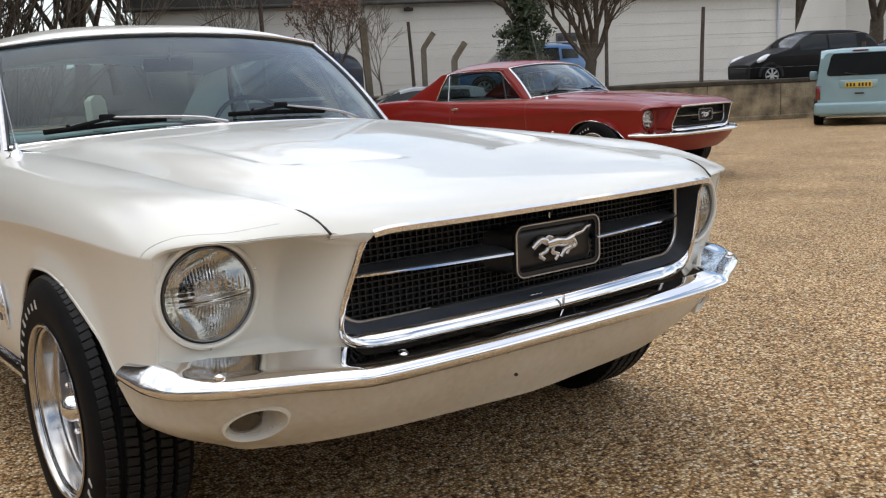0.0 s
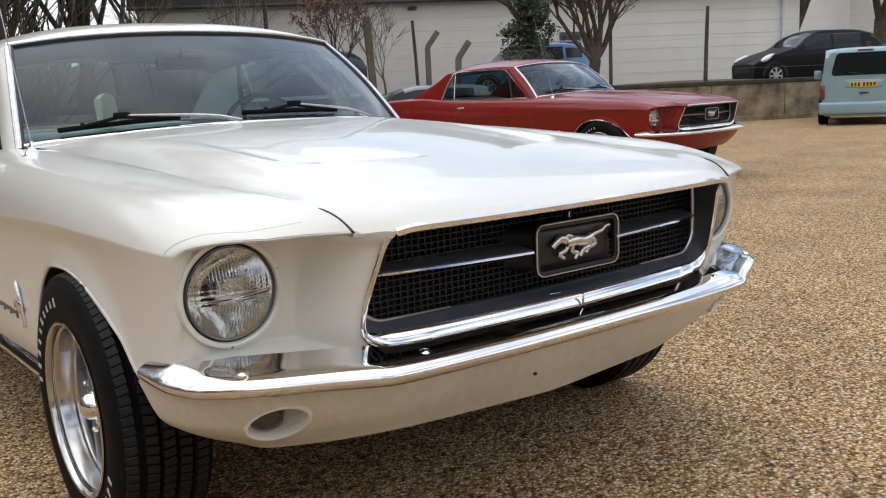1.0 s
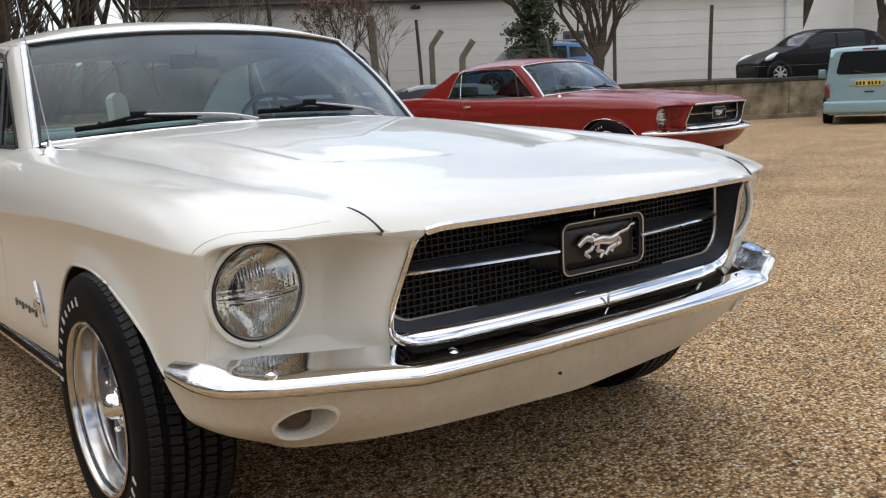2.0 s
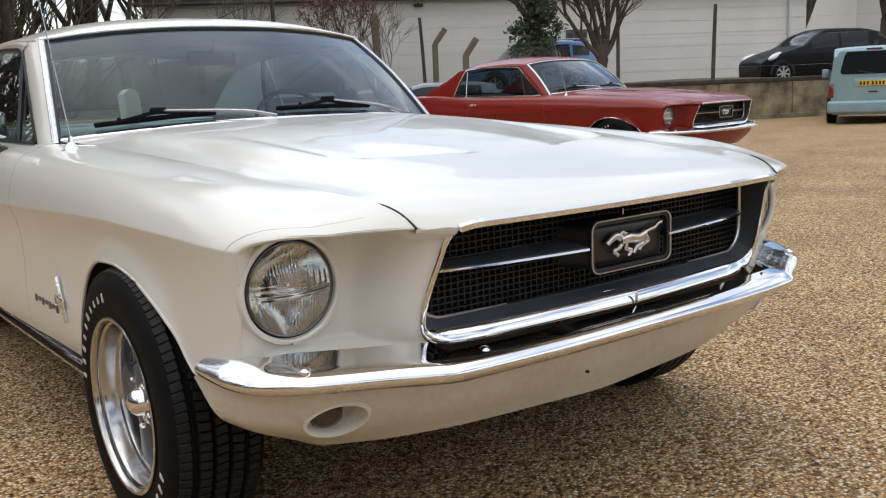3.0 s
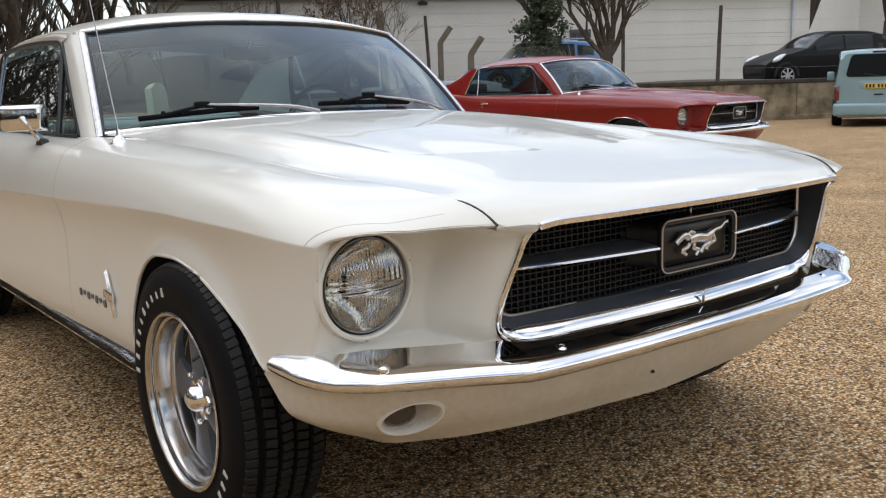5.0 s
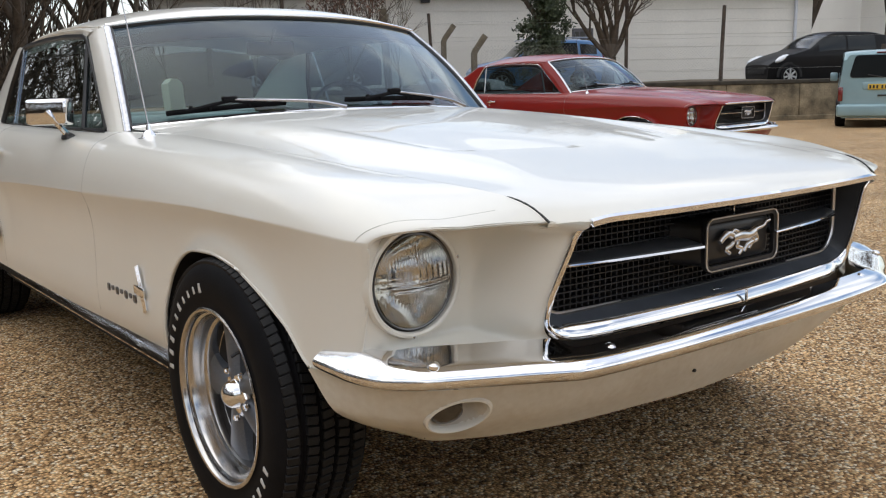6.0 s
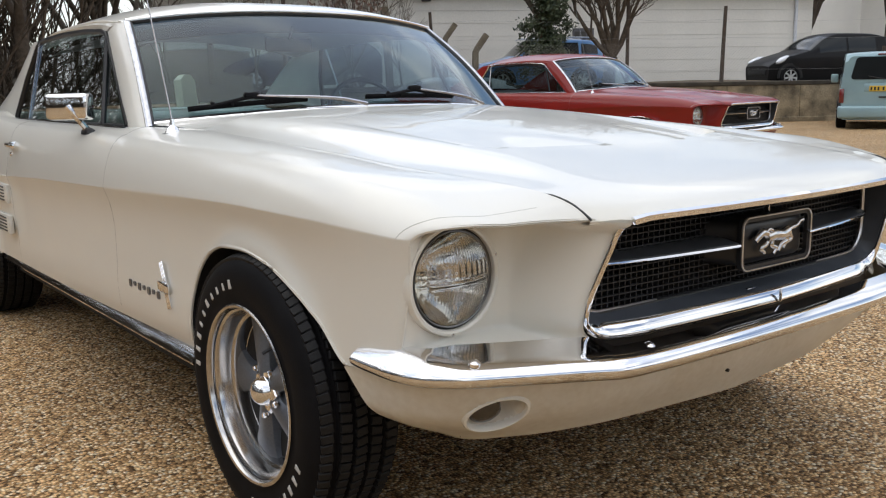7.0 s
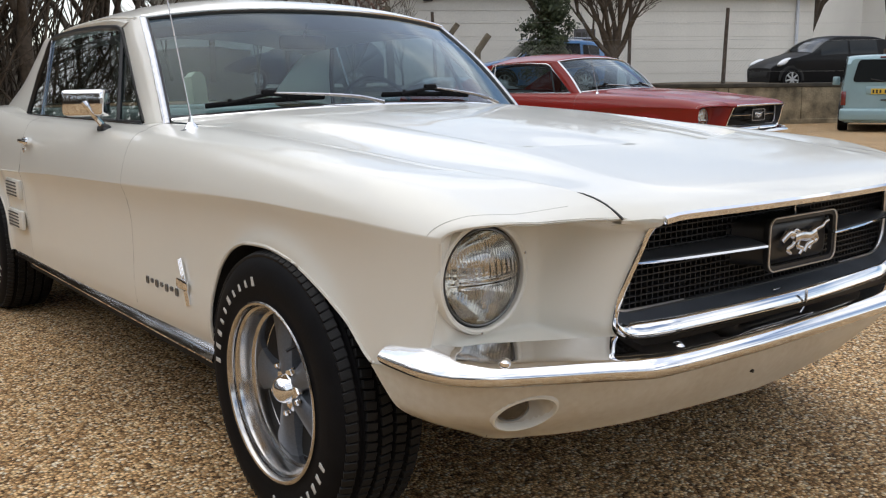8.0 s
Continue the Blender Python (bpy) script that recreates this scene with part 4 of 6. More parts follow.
        for (ya, za), (yb, zb), r in (((1.306, 0.885), (1.425, 1.165), 0.009), ((2.225, 0.885), (2.265, 1.185), 0.005)):
            part("window_divider", tube([Vector((sx * (win_x(za) + 0.004), ya, za)), Vector((sx * (win_x(zb) + 0.004), yb, zb))], r, 6), BLACK if r > 0.008 else DULL_CHROME, sg)
        # front pillar
        rows = []
        for i in range(-2, 13):
            t = i / 12
            a = screen_point(1.0, max(0.0, t)) + Vector((0, -0.035, -0.030)) * max(0.0, -t * 6)
            a = Vector((a.x + 0.018, a.y + 0.004, a.z))
            zz = a.z
            yw = 1.08 + (1.455 - 1.08) * min(1.0, max(0.0, (zz - 0.88) / 0.308)) - 0.008
            b = Vector((win_x(zz) + 0.002, yw, zz - 0.004))
            c = a.lerp(b, 0.45) + Vector((0.009, -0.008, 0.003))
            rows.append([Vector((sx * p.x, p.y, p.z)) for p in (a, a.lerp(c, 0.6) + Vector((0.003, -0.003, 0)), c, c.lerp(b, 0.5) + Vector((0.003, 0, 0)), b)])
        part("windscreen_pillar", outward(grid(rows), (0, 1.5, 1.0)), paint, car, sharp=60, thick=0.003)
        # roof rail above the windows
        rows = []
        for i in range(25):
            t = i / 24
            wy, wz = [f for f in ((pch((0, 1.455), (0.1, 1.50), (0.4, 1.80), (0.95, 2.24), (1, 2.285))(t), pch((0, 1.188), (0.1, 1.199), (0.4, 1.208), (0.95, 1.194), (1, 1.185))(t)))]
            ry = 1.365 + (2.3 - 1.365) * t
            a = Vector((win_x(wz) + 0.004, wy, wz + 0.004))
            b = Vector((ROOF_W(ry), ry, ROOF_EZ(ry)))
            mid = a.lerp(b, 0.5) + Vector((0.010, 0, 0))
            rows.append([Vector((sx * p.x, p.y, p.z)) for p in (a, mid, b)])
        part("roof_rail", outward(grid(rows), (0, 1.7, 1.0)), paint, car, thick=0.003)
        drip = [Vector((sx * (ROOF_W(y) + 0.004), y, ROOF_EZ(y) - 0.004)) for y in np.linspace(1.37, 2.42, 18)]
        part("drip_rail", sweep(drip, ring(0.006, 6)), paint, car)
        # rear pillar
        rows = []
        for i in range(21):
            t = i / 20
            wy, wz = pch((0, 2.285), (0.5, 2.378), (1, 2.43))(t), pch((0, 1.185), (0.5, 1.04), (1, 0.868))(t)
            a = Vector((win_x(wz) + 0.004, wy + 0.004, wz + 0.002))
            b = Vector((pch((0, 0.636), (0.5, 0.66), (1, 0.70))(t), pch((0, 2.50), (0.5, 2.74), (1, 3.04))(t), pch((0, 1.153), (0.5, 1.042), (1, 0.893))(t)))
            row = []
            for j in range(9):
                k = j / 8
                p = a.lerp(b, k)
                row.append(Vector((sx * (p.x + 0.012 * math.sin(math.pi * k)), p.y, p.z + (0.03 * math.sin(math.pi * k) * (1 - t) if t > 0.0 else 0.022 * math.sin(math.pi * k)))))
            rows.append(row)
        top = []
        for j in range(9):
            k = j / 8
            y = 2.3 + 0.2 * k
            top.append(Vector((sx * ROOF_W(y), y, ROOF_EZ(y))))
        rows.insert(0, top)
        part("rear_pillar", outward(grid(rows), (0, 2.4, 0.8)), paint, car, thick=0.003)
        wheel(None, car, sx, WHEEL_Y)
        wheel(None, car, sx, REAR_Y)
        # fog lamp in the valance
        if not near:
            continue
        fl = fog_pose(sx)
        f = part("parking_lamp", moved(lathe([(0.053, 0.016), (0.054, -0.004), (0.057, -0.009), (0.061, -0.008), (0.064, -0.002), (0.067, 0.014)], 48, "y"), fl @ Matrix.Diagonal((1.06, 1, 0.72, 1))), paint, car, "recessed oval parking lamp in a body-coloured ring")
        part("lens", moved(lathe([(0.0, -0.005), (0.018, -0.003), (0.031, 0.006), (0.037, 0.03)], 32, "y"), fl @ pose(sx * 0.020, 0.0, 0) @ Matrix.Diagonal((1, 1, 0.9, 1))), AMBER, f, "dark lamp lens")
    part("hood", hood(), paint, car, "long hood with two recessed scoops", sharp=30, thick=0.004)
    # dark strips drawn along the hood edges as the shadow in its gaps
    for sx in (-1, 1):
        pts = [Vector((sx * GAP_X(y) * 0.998, y, side_point(y, 3)[1] - (0.0003 if y < -0.63 else 0.0022))) for y in np.linspace(-0.715, 0.735, 90)]
        part("hood_gap", sweep(pts, ring(0.0022, 5), taper=lambda t: 1.2 - 0.8 * min(1.0, max(0.0, (t - 0.04) / 0.06))), SEAM, car)
    pts = [Vector((x, 0.738, hood_z(x, 0.73) - 0.006)) for x in np.linspace(-0.68, 0.68, 30)]
    part("hood_gap", sweep(pts, ring(0.004, 5)), SEAM, car)
    # cowl between hood and windscreen
    rows = []
    for j in range(41):
        r = -1 + j / 20
        g = glass_base(r)
        x0 = r * 0.69
        a = Vector((x0, 0.742, hood_z(x0, 0.735) - 0.002))
        rows.append([a, a.lerp(g, 0.5) + Vector((0, 0, -0.006 * (1 - abs(r)))), g + Vector((0, 0.0, -0.006))])
    part("cowl", outward(grid(rows), (0, 0.9, 0)), paint, car)
    for sx in (-1, 1):
        rows = []
        for i in range(9):
            y = 0.735 + (1.06 - 0.735) * i / 8
            t = i / 8
            a = Vector((0.69 + 0.060 * t, 0.742 + 0.262 * t, 0.884 - 0.004 * t))
            b = Vector((GAP_X(y), y, GAP_Z(y)))
            rows.append([Vector((sx * p.x, p.y, p.z)) for p in (a, b)])
        part("cowl_corner", outward(grid(rows), (0, 0.9, 0)), paint, car)
    # windscreen with its gasket and bright surround
    ws = part("windscreen", outward(grid([[screen_point(-1 + j / 14, i / 12) for j in range(29)] for i in range(13)]), (0, 1.6, 0.6)), WIND, car, "curved windscreen with a tinted top band")
    ws.visible_shadow = False
    loop = [screen_point(-1 + j / 14, 0) for j in range(29)] + [screen_point(1, i / 10) for i in range(1, 10)] + [screen_point(1 - j / 14, 1) for j in range(29)] + [screen_point(-1, 1 - i / 10) for i in range(1, 10)]
    part("gasket", sweep(loop, ring(0.008, 6), (0, -0.6, 0.8), closed=True), BLACK, ws, "black rubber gasket")
    nrm = (0, -0.62, 0.78)
    part("screen_trim", ribbon([screen_point(-1.03 + 2.06 * j / 32, 1.0) + Vector((0, -0.002, 0.008)) for j in range(33)], 0.013, 0.008, nrm), CHROME, ws, "bright windscreen moulding")
    part("screen_trim", ribbon([screen_point(-1.0 + 2.0 * j / 32, 0.0) + Vector((0, -0.010, -0.004)) for j in range(33)], 0.016, 0.008, nrm), CHROME, ws, "bright windscreen moulding")
    for sx in (-1, 1):
        pts = [screen_point(sx, t) + Vector((sx * 0.014, -0.004, 0.0)) for t in np.linspace(-0.03, 1.03, 15)]
        part("screen_trim", ribbon(pts, 0.022, 0.006, (sx * 0.45, -0.70, 0.5)), DULL_CHROME, ws, "bright windscreen pillar moulding")
    tint = grid([[screen_point(-1 + j / 14, 0.76 + 0.225 * i / 4) + Vector((0, 0.004, -0.004)) for j in range(29)] for i in range(5)])
    part("tint_band", tint, tint_mat("screen_tint", (0.10, 0.14, 0.22)), ws, "blue tinted sun band").visible_shadow = False
    part("roof", roof(), paint, car, sharp=60, thick=0.004)
    # rear screen and deck
    rows = []
    for i in range(11):
        t = i / 10
        row = []
        for j in range(21):
            r = -1 + j / 10
            hw = 0.636 + 0.064 * t
            y = 2.49 + (2.93 + 0.10 * abs(r) ** 2 - 2.49) * t
            z = (1.256 - 0.10 * abs(r) ** 2.8) * (1 - t) + (0.908 - 0.014 * r * r) * t + 0.006 * math.sin(math.pi * t)
            row.append((r * hw, y, z))
        rows.append(row)
    part("rear_window", outward(grid(rows), (0, 2.4, 0.8)), REARGLASS, car, "rear window glass").visible_shadow = False
    rows = []
    for i in range(13):
        row = []
        for j in range(21):
            r = -1 + j / 10
            y0 = 2.93 + 0.10 * r * r
            y = y0 + (3.86 - y0) * i / 12
            row.append((r * GAP_X(y), y, GAP_Z(y) + 0.012 * (1 - r * r) + 0.004))
        rows.append(row)
    part("trunk_lid", outward(grid(rows), (0, 3.4, 0)), paint, car, thick=0.004)
    part("tail_panel", box((1.60, 0.03, 0.46), (0, 3.83, 0.60), 0.012), paint, car)
    for sx in (-1, 1):
        for k in range(3):
            part("tail_lamp", box((0.055, 0.03, 0.14), (sx * (0.52 + 0.075 * k), 3.85, 0.64), 0.01), RED_LENS, car)
    rb = curve3([(-0.87, 3.55, 0.50), (-0.84, 3.80, 0.50), (-0.6, 3.90, 0.50), (0, 3.92, 0.50), (0.6, 3.90, 0.50), (0.84, 3.80, 0.50), (0.87, 3.55, 0.50)], 40)
    part("rear_bumper", sweep(rb, [(0.02, -0.05), (0.02, 0.05), (-0.02, 0.045), (-0.035, 0.0), (-0.02, -0.045)]), CHROME, car, "chrome rear bumper")
    part("underbody", box((1.36, 3.5, 0.10), (0, 1.95, 0.30), 0.02), UNDER, car)
    part("engine_bay", box((1.0, 1.15, 0.32), (0, 0.16, 0.52), 0.02), UNDER, car)
    # front bumper
    path = bumper_bar()
    shelf = 0.058
    # a flange that slopes forward, a broad rounded nose and a tucked-under lower lip
    prof = [(-shelf, 0.0245), (-0.05, 0.0225), (-0.042, 0.0205), (-0.034, 0.0185), (-0.026, 0.0165), (-0.020, 0.0140), (-0.010, 0.0075), (-0.003, 0.0015), (0.0, -0.004), (-0.001, -0.010), (-0.006, -0.018), (-0.013, -0.024),
            (-0.019, -0.0245), (-0.012, -0.014), (-0.008, -0.004), (-0.016, 0.004), (-0.035, 0.0125), (-0.048, 0.0150), (-shelf, 0.0180)]
    n = len(path)
    rows = []
    for i, p in enumerate(path):
        t = (path[min(n - 1, i + 1)] - path[max(0, i - 1)]).normalized()
        sd = t.cross(Vector((0, 0, 1))).normalized()
        e = min(i, n - 1 - i)
        k = (0.80, 0.93, 0.98)[e] if e < 3 else 1.0
        corner = 0.011 * min(1.0, max(0.0, (abs(p.x) - 0.80) / 0.08)) * min(1.0, e / 5)
        ks = 1.0 + 3.2 * max(0.0, min(1.0, (abs(p.x) - 0.545) / 0.03, (0.875 - abs(p.x)) / 0.07))
        lead = Vector((-math.copysign(0.45, p.x), 0.89, 0))
        row = []
        for a, b in prof:
            q = p + sd * (a * k) + Vector((0, 0, b * k + corner * min(1.0, max(0.0, (-a - 0.012) / 0.03))))
            if a < -0.046:
                q += lead * ((-a - 0.046) * (ks - 1)) + Vector((0, 0, 0.010 * (ks - 1) / 3.2 if a < -0.055 else 0))
            row.append(q)
        rows.append(row)
    bb = grid(rows, close_v=True)
    for r in (0, n - 1):
        bb.verts.ensure_lookup_table()
        bb.faces.new([bb.verts[r * len(prof) + j] for j in range(len(prof))])
    bmesh.ops.recalc_face_normals(bb, faces=bb.faces)
    fb = part("front_bumper", bb, CHROME, car, "chrome wrap-round front bumper", sharp=60)
    for x, y, z in ((-0.772, -0.630, 0.521), (-0.452, -0.757, 0.520), (0.462, -0.753, 0.520), (0.772, -0.630, 0.521)):
        part("bumper_bolt", moved(lathe([(0, 0.007), (0.006, 0.006), (0.011, 0.002), (0.012, -0.004)], 20, "z"), pose(x, y, z, 12, 0, 0)), CHROME, fb, "domed chrome bolt")
    if near:
        for p in ((-0.095, -0.7165, 0.379), (0.06, -0.7165, 0.40)):
            part("valance_plug", moved(lathe([(0, -0.002), (0.004, -0.001), (0.004, 0.02)], 10, "y"), pose(p[0], -0.684, p[2])), BLACK, car)
    part("valance", valance(near), SHADE_DUSTED_WHITE if near else paint, car, "painted lower front valance", sharp=50, thick=0.003)
    grille(car)
    if near:
        for sx in (-1, 1):
            pts = curve3([(sx * 0.768, -0.585, 0.44), (sx * 0.758, -0.566, 0.40), (sx * 0.735, -0.545, 0.375), (sx * 0.690, -0.485, 0.318)], 14)
            part("valance_joint", sweep(pts, ring(0.0012, 5), (0, 1, 0)), SEAM, car)
    # inside
    part("dashboard", box((1.36, 0.30, 0.20), (0, 1.12, 0.80), 0.05, 3), DARK_INT, car, "dark padded dashboard")
    sw = [Vector((0.36 + 0.19 * math.cos(a), 1.40 + 0.19 * math.sin(a) * 0.35, 0.84 + 0.19 * math.sin(a) * 0.94)) for a in np.linspace(0, 2 * math.pi, 33)[:-1]]
    part("steering_wheel", sweep(sw, ring(0.010, 6), (0, 1, 0), closed=True), DARK_INT, car)
    seat(car, -0.36, 1.60, vinyl)
    seat(car, 0.36, 1.60, vinyl)
    part("rear_seat", joined(box((1.24, 0.45, 0.16), (0, 2.45, 0.42), 0.05, 3), box((1.24, 0.16, 0.52), (0, 2.70, 0.62), 0.06, 3)), vinyl, car, "vinyl rear bench")
    if near:
        for rest_x in REST_X:
            # a slim pad with a gabled top
            hr = moved(plate_of([Vector((x, 0, z)) for x, z in ((-0.043, -0.085), (0.043, -0.085), (0.043, 0.040), (0.020, 0.068), (-0.012, 0.072), (-0.043, 0.046))], 0.06), pose(0, -0.03, 0))
            part("head_restraint", moved(hr, pose(rest_x, 2.70, 0.985, -6, 0, 14)), CREAM, car, "small cream vinyl head restraint")
    part("parcel_shelf", box((1.22, 0.30, 0.03), (0, 2.93, 0.875), 0.01), vinyl, car)
    part("cabin_floor", box((1.40, 2.2, 0.03), (0, 1.95, 0.335)), DARK_INT, car)
    for sx in (-1, 1):
        part("door_card", box((0.03, 1.9, 0.50), (sx * 0.735, 1.95, 0.60), 0.01), vinyl, car)
    part("rear_view_mirror", joined(box((0.20, 0.02, 0.055), (0, 1.40, 1.155), 0.012, 2), tube([(0, 1.40, 1.16), (0, 1.36, 1.225)], 0.006)), BLACK, car)
    hl = grid([[(-0.60 + 1.2 * j / 12, 1.38 + 1.05 * i / 8, 1.185 + 0.07 * (1 - (-1 + j / 6) ** 2) - 0.05 * (i / 8) ** 3) for j in range(13)] for i in range(9)])
    part("headlining", hl, mat("grey_headlining", (0.30, 0.31, 0.32), 0.8, var=0.05), car)
    # wipers
    for px, bl0, bl1 in ((-0.07, -0.63, -0.26), (0.50, -0.04, 0.37)):
        pts = [screen_point(x / 0.725, 0.055) + Vector((0, -0.016, 0.012)) for x in np.linspace(bl0, bl1, 14)]
        w = part("wiper", sweep(pts, [(-0.004, -0.010), (-0.005, 0.002), (0.0, 0.007), (0.005, 0.002), (0.004, -0.010)], (0, -0.6, 0.8)), RUBBER, car, "black wiper blade")
        mid = (bl0 + bl1) / 2
        br = [screen_point(x / 0.725, 0.055) + Vector((0, -0.022, 0.030 - 0.15 * abs(x - mid))) for x in np.linspace(mid - 0.13, mid + 0.13, 9)]
        part("bridge", sweep(br, ring(0.006, 5)), RUBBER, w)
        part("claw", moved(box((0.052, 0.016, 0.016), (0, 0, 0), 0.004, 1), Matrix.Translation(br[4] + Vector((0, 0, 0.006)))), RUBBER, w)
        for x in (mid - 0.115, mid - 0.06, mid + 0.06, mid + 0.115):
            q = screen_point(x / 0.725, 0.055) + Vector((0, -0.019, 0.016))
            part("link", moved(box((0.012, 0.012, 0.020), (0, 0, 0), 0.003, 1), Matrix.Translation(q)), RUBBER, w)
        piv = glass_base(px / 0.725) + Vector((0, -0.045, 0.006))
        arm = curve3([piv, piv.lerp(br[4], 0.25) + Vector((0, 0, 0.012)), br[4] + Vector((0, 0, 0.004))], 10)
        part("arm", sweep(arm, [(-0.008, -0.005), (-0.008, 0.004), (0, 0.008), (0.008, 0.004), (0.008, -0.005)], taper=lambda t: 1.0 - 0.6 * t), DULL_CHROME, w, "dull metal wiper arm")
    # aerial on the right wing
    base = Vector((-0.752, 0.728, 0.872))
    an = part("aerial", moved(lathe([(0, 0.045), (0.006, 0.044), (0.008, 0.026), (0.016, 0.018), (0.020, 0.010), (0.024, 0.004), (0.025, -0.006)], 20, "z"), pose(*base)), CHROME, car, "chrome aerial base")
    part("gasket", moved(lathe([(0.020, 0.006), (0.031, 0.003), (0.031, -0.006)], 20, "z"), pose(*base) @ Matrix.Diagonal((1, 1.35, 1, 1))), BLACK, an)
    part("mast", tube([base + Vector((0, 0, 0.04)), base + Vector((-0.02, 0.10, 0.45)), base + Vector((-0.04, 0.20, 0.86))], 0.0022, 6, taper=lambda t: 1 - 0.4 * t), DULL_CHROME, an, "thin steel mast")
    # door mirror and handle
    for sx in (-1,):
        if not near:
            continue
        hd = box((0.150, 0.052, 0.088), (0, 0, 0), 0.014, 3)
        for v in hd.verts:
            if v.co.y < 0:
                v.co.x *= 0.94
                v.co.z *= 0.94
        turn = pose(sx * 0.874, 1.27, 0.947, 0, 0, sx * 41)
        mr = part("door_mirror", moved(hd, turn), CHROME, car, "rectangular chrome door mirror")
        part("mirror_glass", moved(box((0.136, 0.004, 0.074), (0, 0.027, 0), 0.001, 1), turn), CHROME, mr)
        part("stalk", sweep(curve3([(sx * 0.828, 1.245, 0.870), (sx * 0.858, 1.236, 0.905), (sx * 0.894, 1.236, 0.950)], 8), ring(0.0095, 8), (0, 1, 0), taper=lambda t: 1.1 - 0.35 * t), CHROME, mr)
        part("foot", moved(lathe([(0, 0.014), (0.014, 0.012), (0.024, 0.004), (0.027, -0.008)], 20, "z"), pose(sx * 0.826, 1.25, 0.866) @ Matrix.Diagonal((0.75, 1.7, 1, 1))), BLACK, mr)
    for sx in (-1, 1):
        xh = side_point(2.0, 1.5)[0]
        h = part("door_handle", moved(box((0.016, 0.12, 0.018), (0, 0, 0), 0.007, 2), pose(sx * (xh + 0.030), 1.985, 0.792, 0, 0, 0)), CHROME, car, "chrome push-button door handle")
        part("handle_plate", moved(box((0.030, 0.045, 0.030), (0, 0, 0), 0.008, 2), pose(sx * (xh + 0.008), 2.02, 0.790)), CHROME, h)
        part("lock", moved(lathe([(0, 0.008), (0.010, 0.006), (0.011, 0)], 14, "x"), pose(sx * (side_point(2.03, 1.25)[0] - 0.002), 2.03, 0.755, 0, 0, 0 if sx > 0 else 180)), CHROME, h)
        # louvred ornaments ahead of the rear wheel
        if near:
            for zc in (0.594, 0.470):
                xo = side_point(2.14, 0.6)[0]
                v = part("side_louvre", moved(box((0.020, 0.200, 0.078), (0, 0, 0), 0.008, 2), pose(sx * (xo + 0.004), 2.195, zc)), paint, car, "body-coloured louvred ornament")
                # dark strips on the face paint the shade of the slots; nothing is cut
                for k in range(5):
                    part("slot", box((0.006, 0.150, 0.006), (sx * (xo + 0.0135), 2.205, zc - 0.026 + 0.013 * k), 0.001, 1), SHADED, v)
        # badge on the wing
        xb = side_point(0.51, 0.45)[0]
        b = part("wing_badge", moved(joined(*[box((0.006, 0.006, 0.13), (0, -0.009 + 0.009 * k, 0), 0.0015, 1) for k in range(3)]), pose(sx * (xb + 0.006), 0.540, 0.482, -20, 0, 0)), CHROME, car, "chrome slanting triple-bar badge")
        part("badge_mark", box((0.008, 0.075, 0.028), (sx * (xb + 0.010), 0.545, 0.476), 0.006, 2), CHROME, b)
        part("badge_script", joined(*[box((0.004, 0.020, (0.022, 0.013)[k % 2]), (sx * (xb + 0.004), 0.60 + 0.036 * k, 0.444 + 0.003 * (k % 2)), 0.004, 1) for k in range(7)]), DARK_METAL, b, "chrome script as plain bars")
    return car



# ---- the yard ----
def ground_z(x, y):
    d = max(0.0, x * 0.62 + y * 0.78)
    d = min(d, 40.0)
    k = min(1.0, max(0.0, (d - 9.0) / 8.0))
    return -0.0065 * d * d / (d + 3.0) - 0.07 * k * k * (3 - 2 * k)


def yard():
    xs = sorted({*np.linspace(-12, 40, 53).round(2), -400, -150, -60, -30, 70, 150, 400})
    bm = grid([[(x, y, ground_z(x, y)) for y in xs] for x in xs])
    return solo("ground", outward(bm, (0, 0, -500)), GRAVEL, "tan resin-bound gravel yard with mixed small stones", "ground", kind="structure")


yard()
coupe(pose(0, 0, 0), "white", "white two-door hardtop coupe with chrome bumper, on the gravel yard")
RED_AT = pose(6.45, 4.42, ground_z(6.45, 4.42), 0, 0, 6.1)
coupe(RED_AT, "red", "red two-door hardtop coupe with chrome trim, on the gravel yard")

# the retaining wall's line: a point on it, the way along it (to the right as seen from the yard) and the way back from it
W0 = Vector((18.9, 12.1, 0))
ALONG = Vector((0.88, -0.475, 0)).normalized()
BACK = Vector((0.475, 0.88, 0)).normalized()
TOP = 0.83


def at_wall(a, b, z=0.0):
    p = W0 + ALONG * a + BACK * b
    return Vector((p.x, p.y, z))


WALL_TURN = math.degrees(math.atan2(ALONG.y, ALONG.x))


def frame_at(a, b, z=0.0, turn=0.0):
    p = at_wall(a, b, z)
    return pose(p.x, p.y, p.z, 0, 0, WALL_TURN + turn)


CONCRETE = mat("stained_concrete", (0.23, 0.185, 0.12), 0.85, var=0.75, var_scale=2.2, grain=0.2, grain_scale=30, bump=0.3, bump_scale=40)
COPING = mat("mossy_coping", (0.045, 0.038, 0.028), 0.9, var=0.5, var_scale=3, bump=0.3, bump_scale=30)
RENDERED = mat("cream_rendered_wall", (0.74, 0.71, 0.65), 0.85, var=0.06, var_scale=0.6, grain=0.04, grain_scale=20, bump=0.1, bump_scale=60)
EAVE = mat("dark_roof_sheet", (0.06, 0.055, 0.05), 0.8, var=0.3, var_scale=2)
EARTH = mat("leaf_litter_earth", (0.10, 0.075, 0.045), 0.95, var=0.4, var_scale=2, grain=0.3, grain_scale=15, bump=0.5, bump_scale=15)
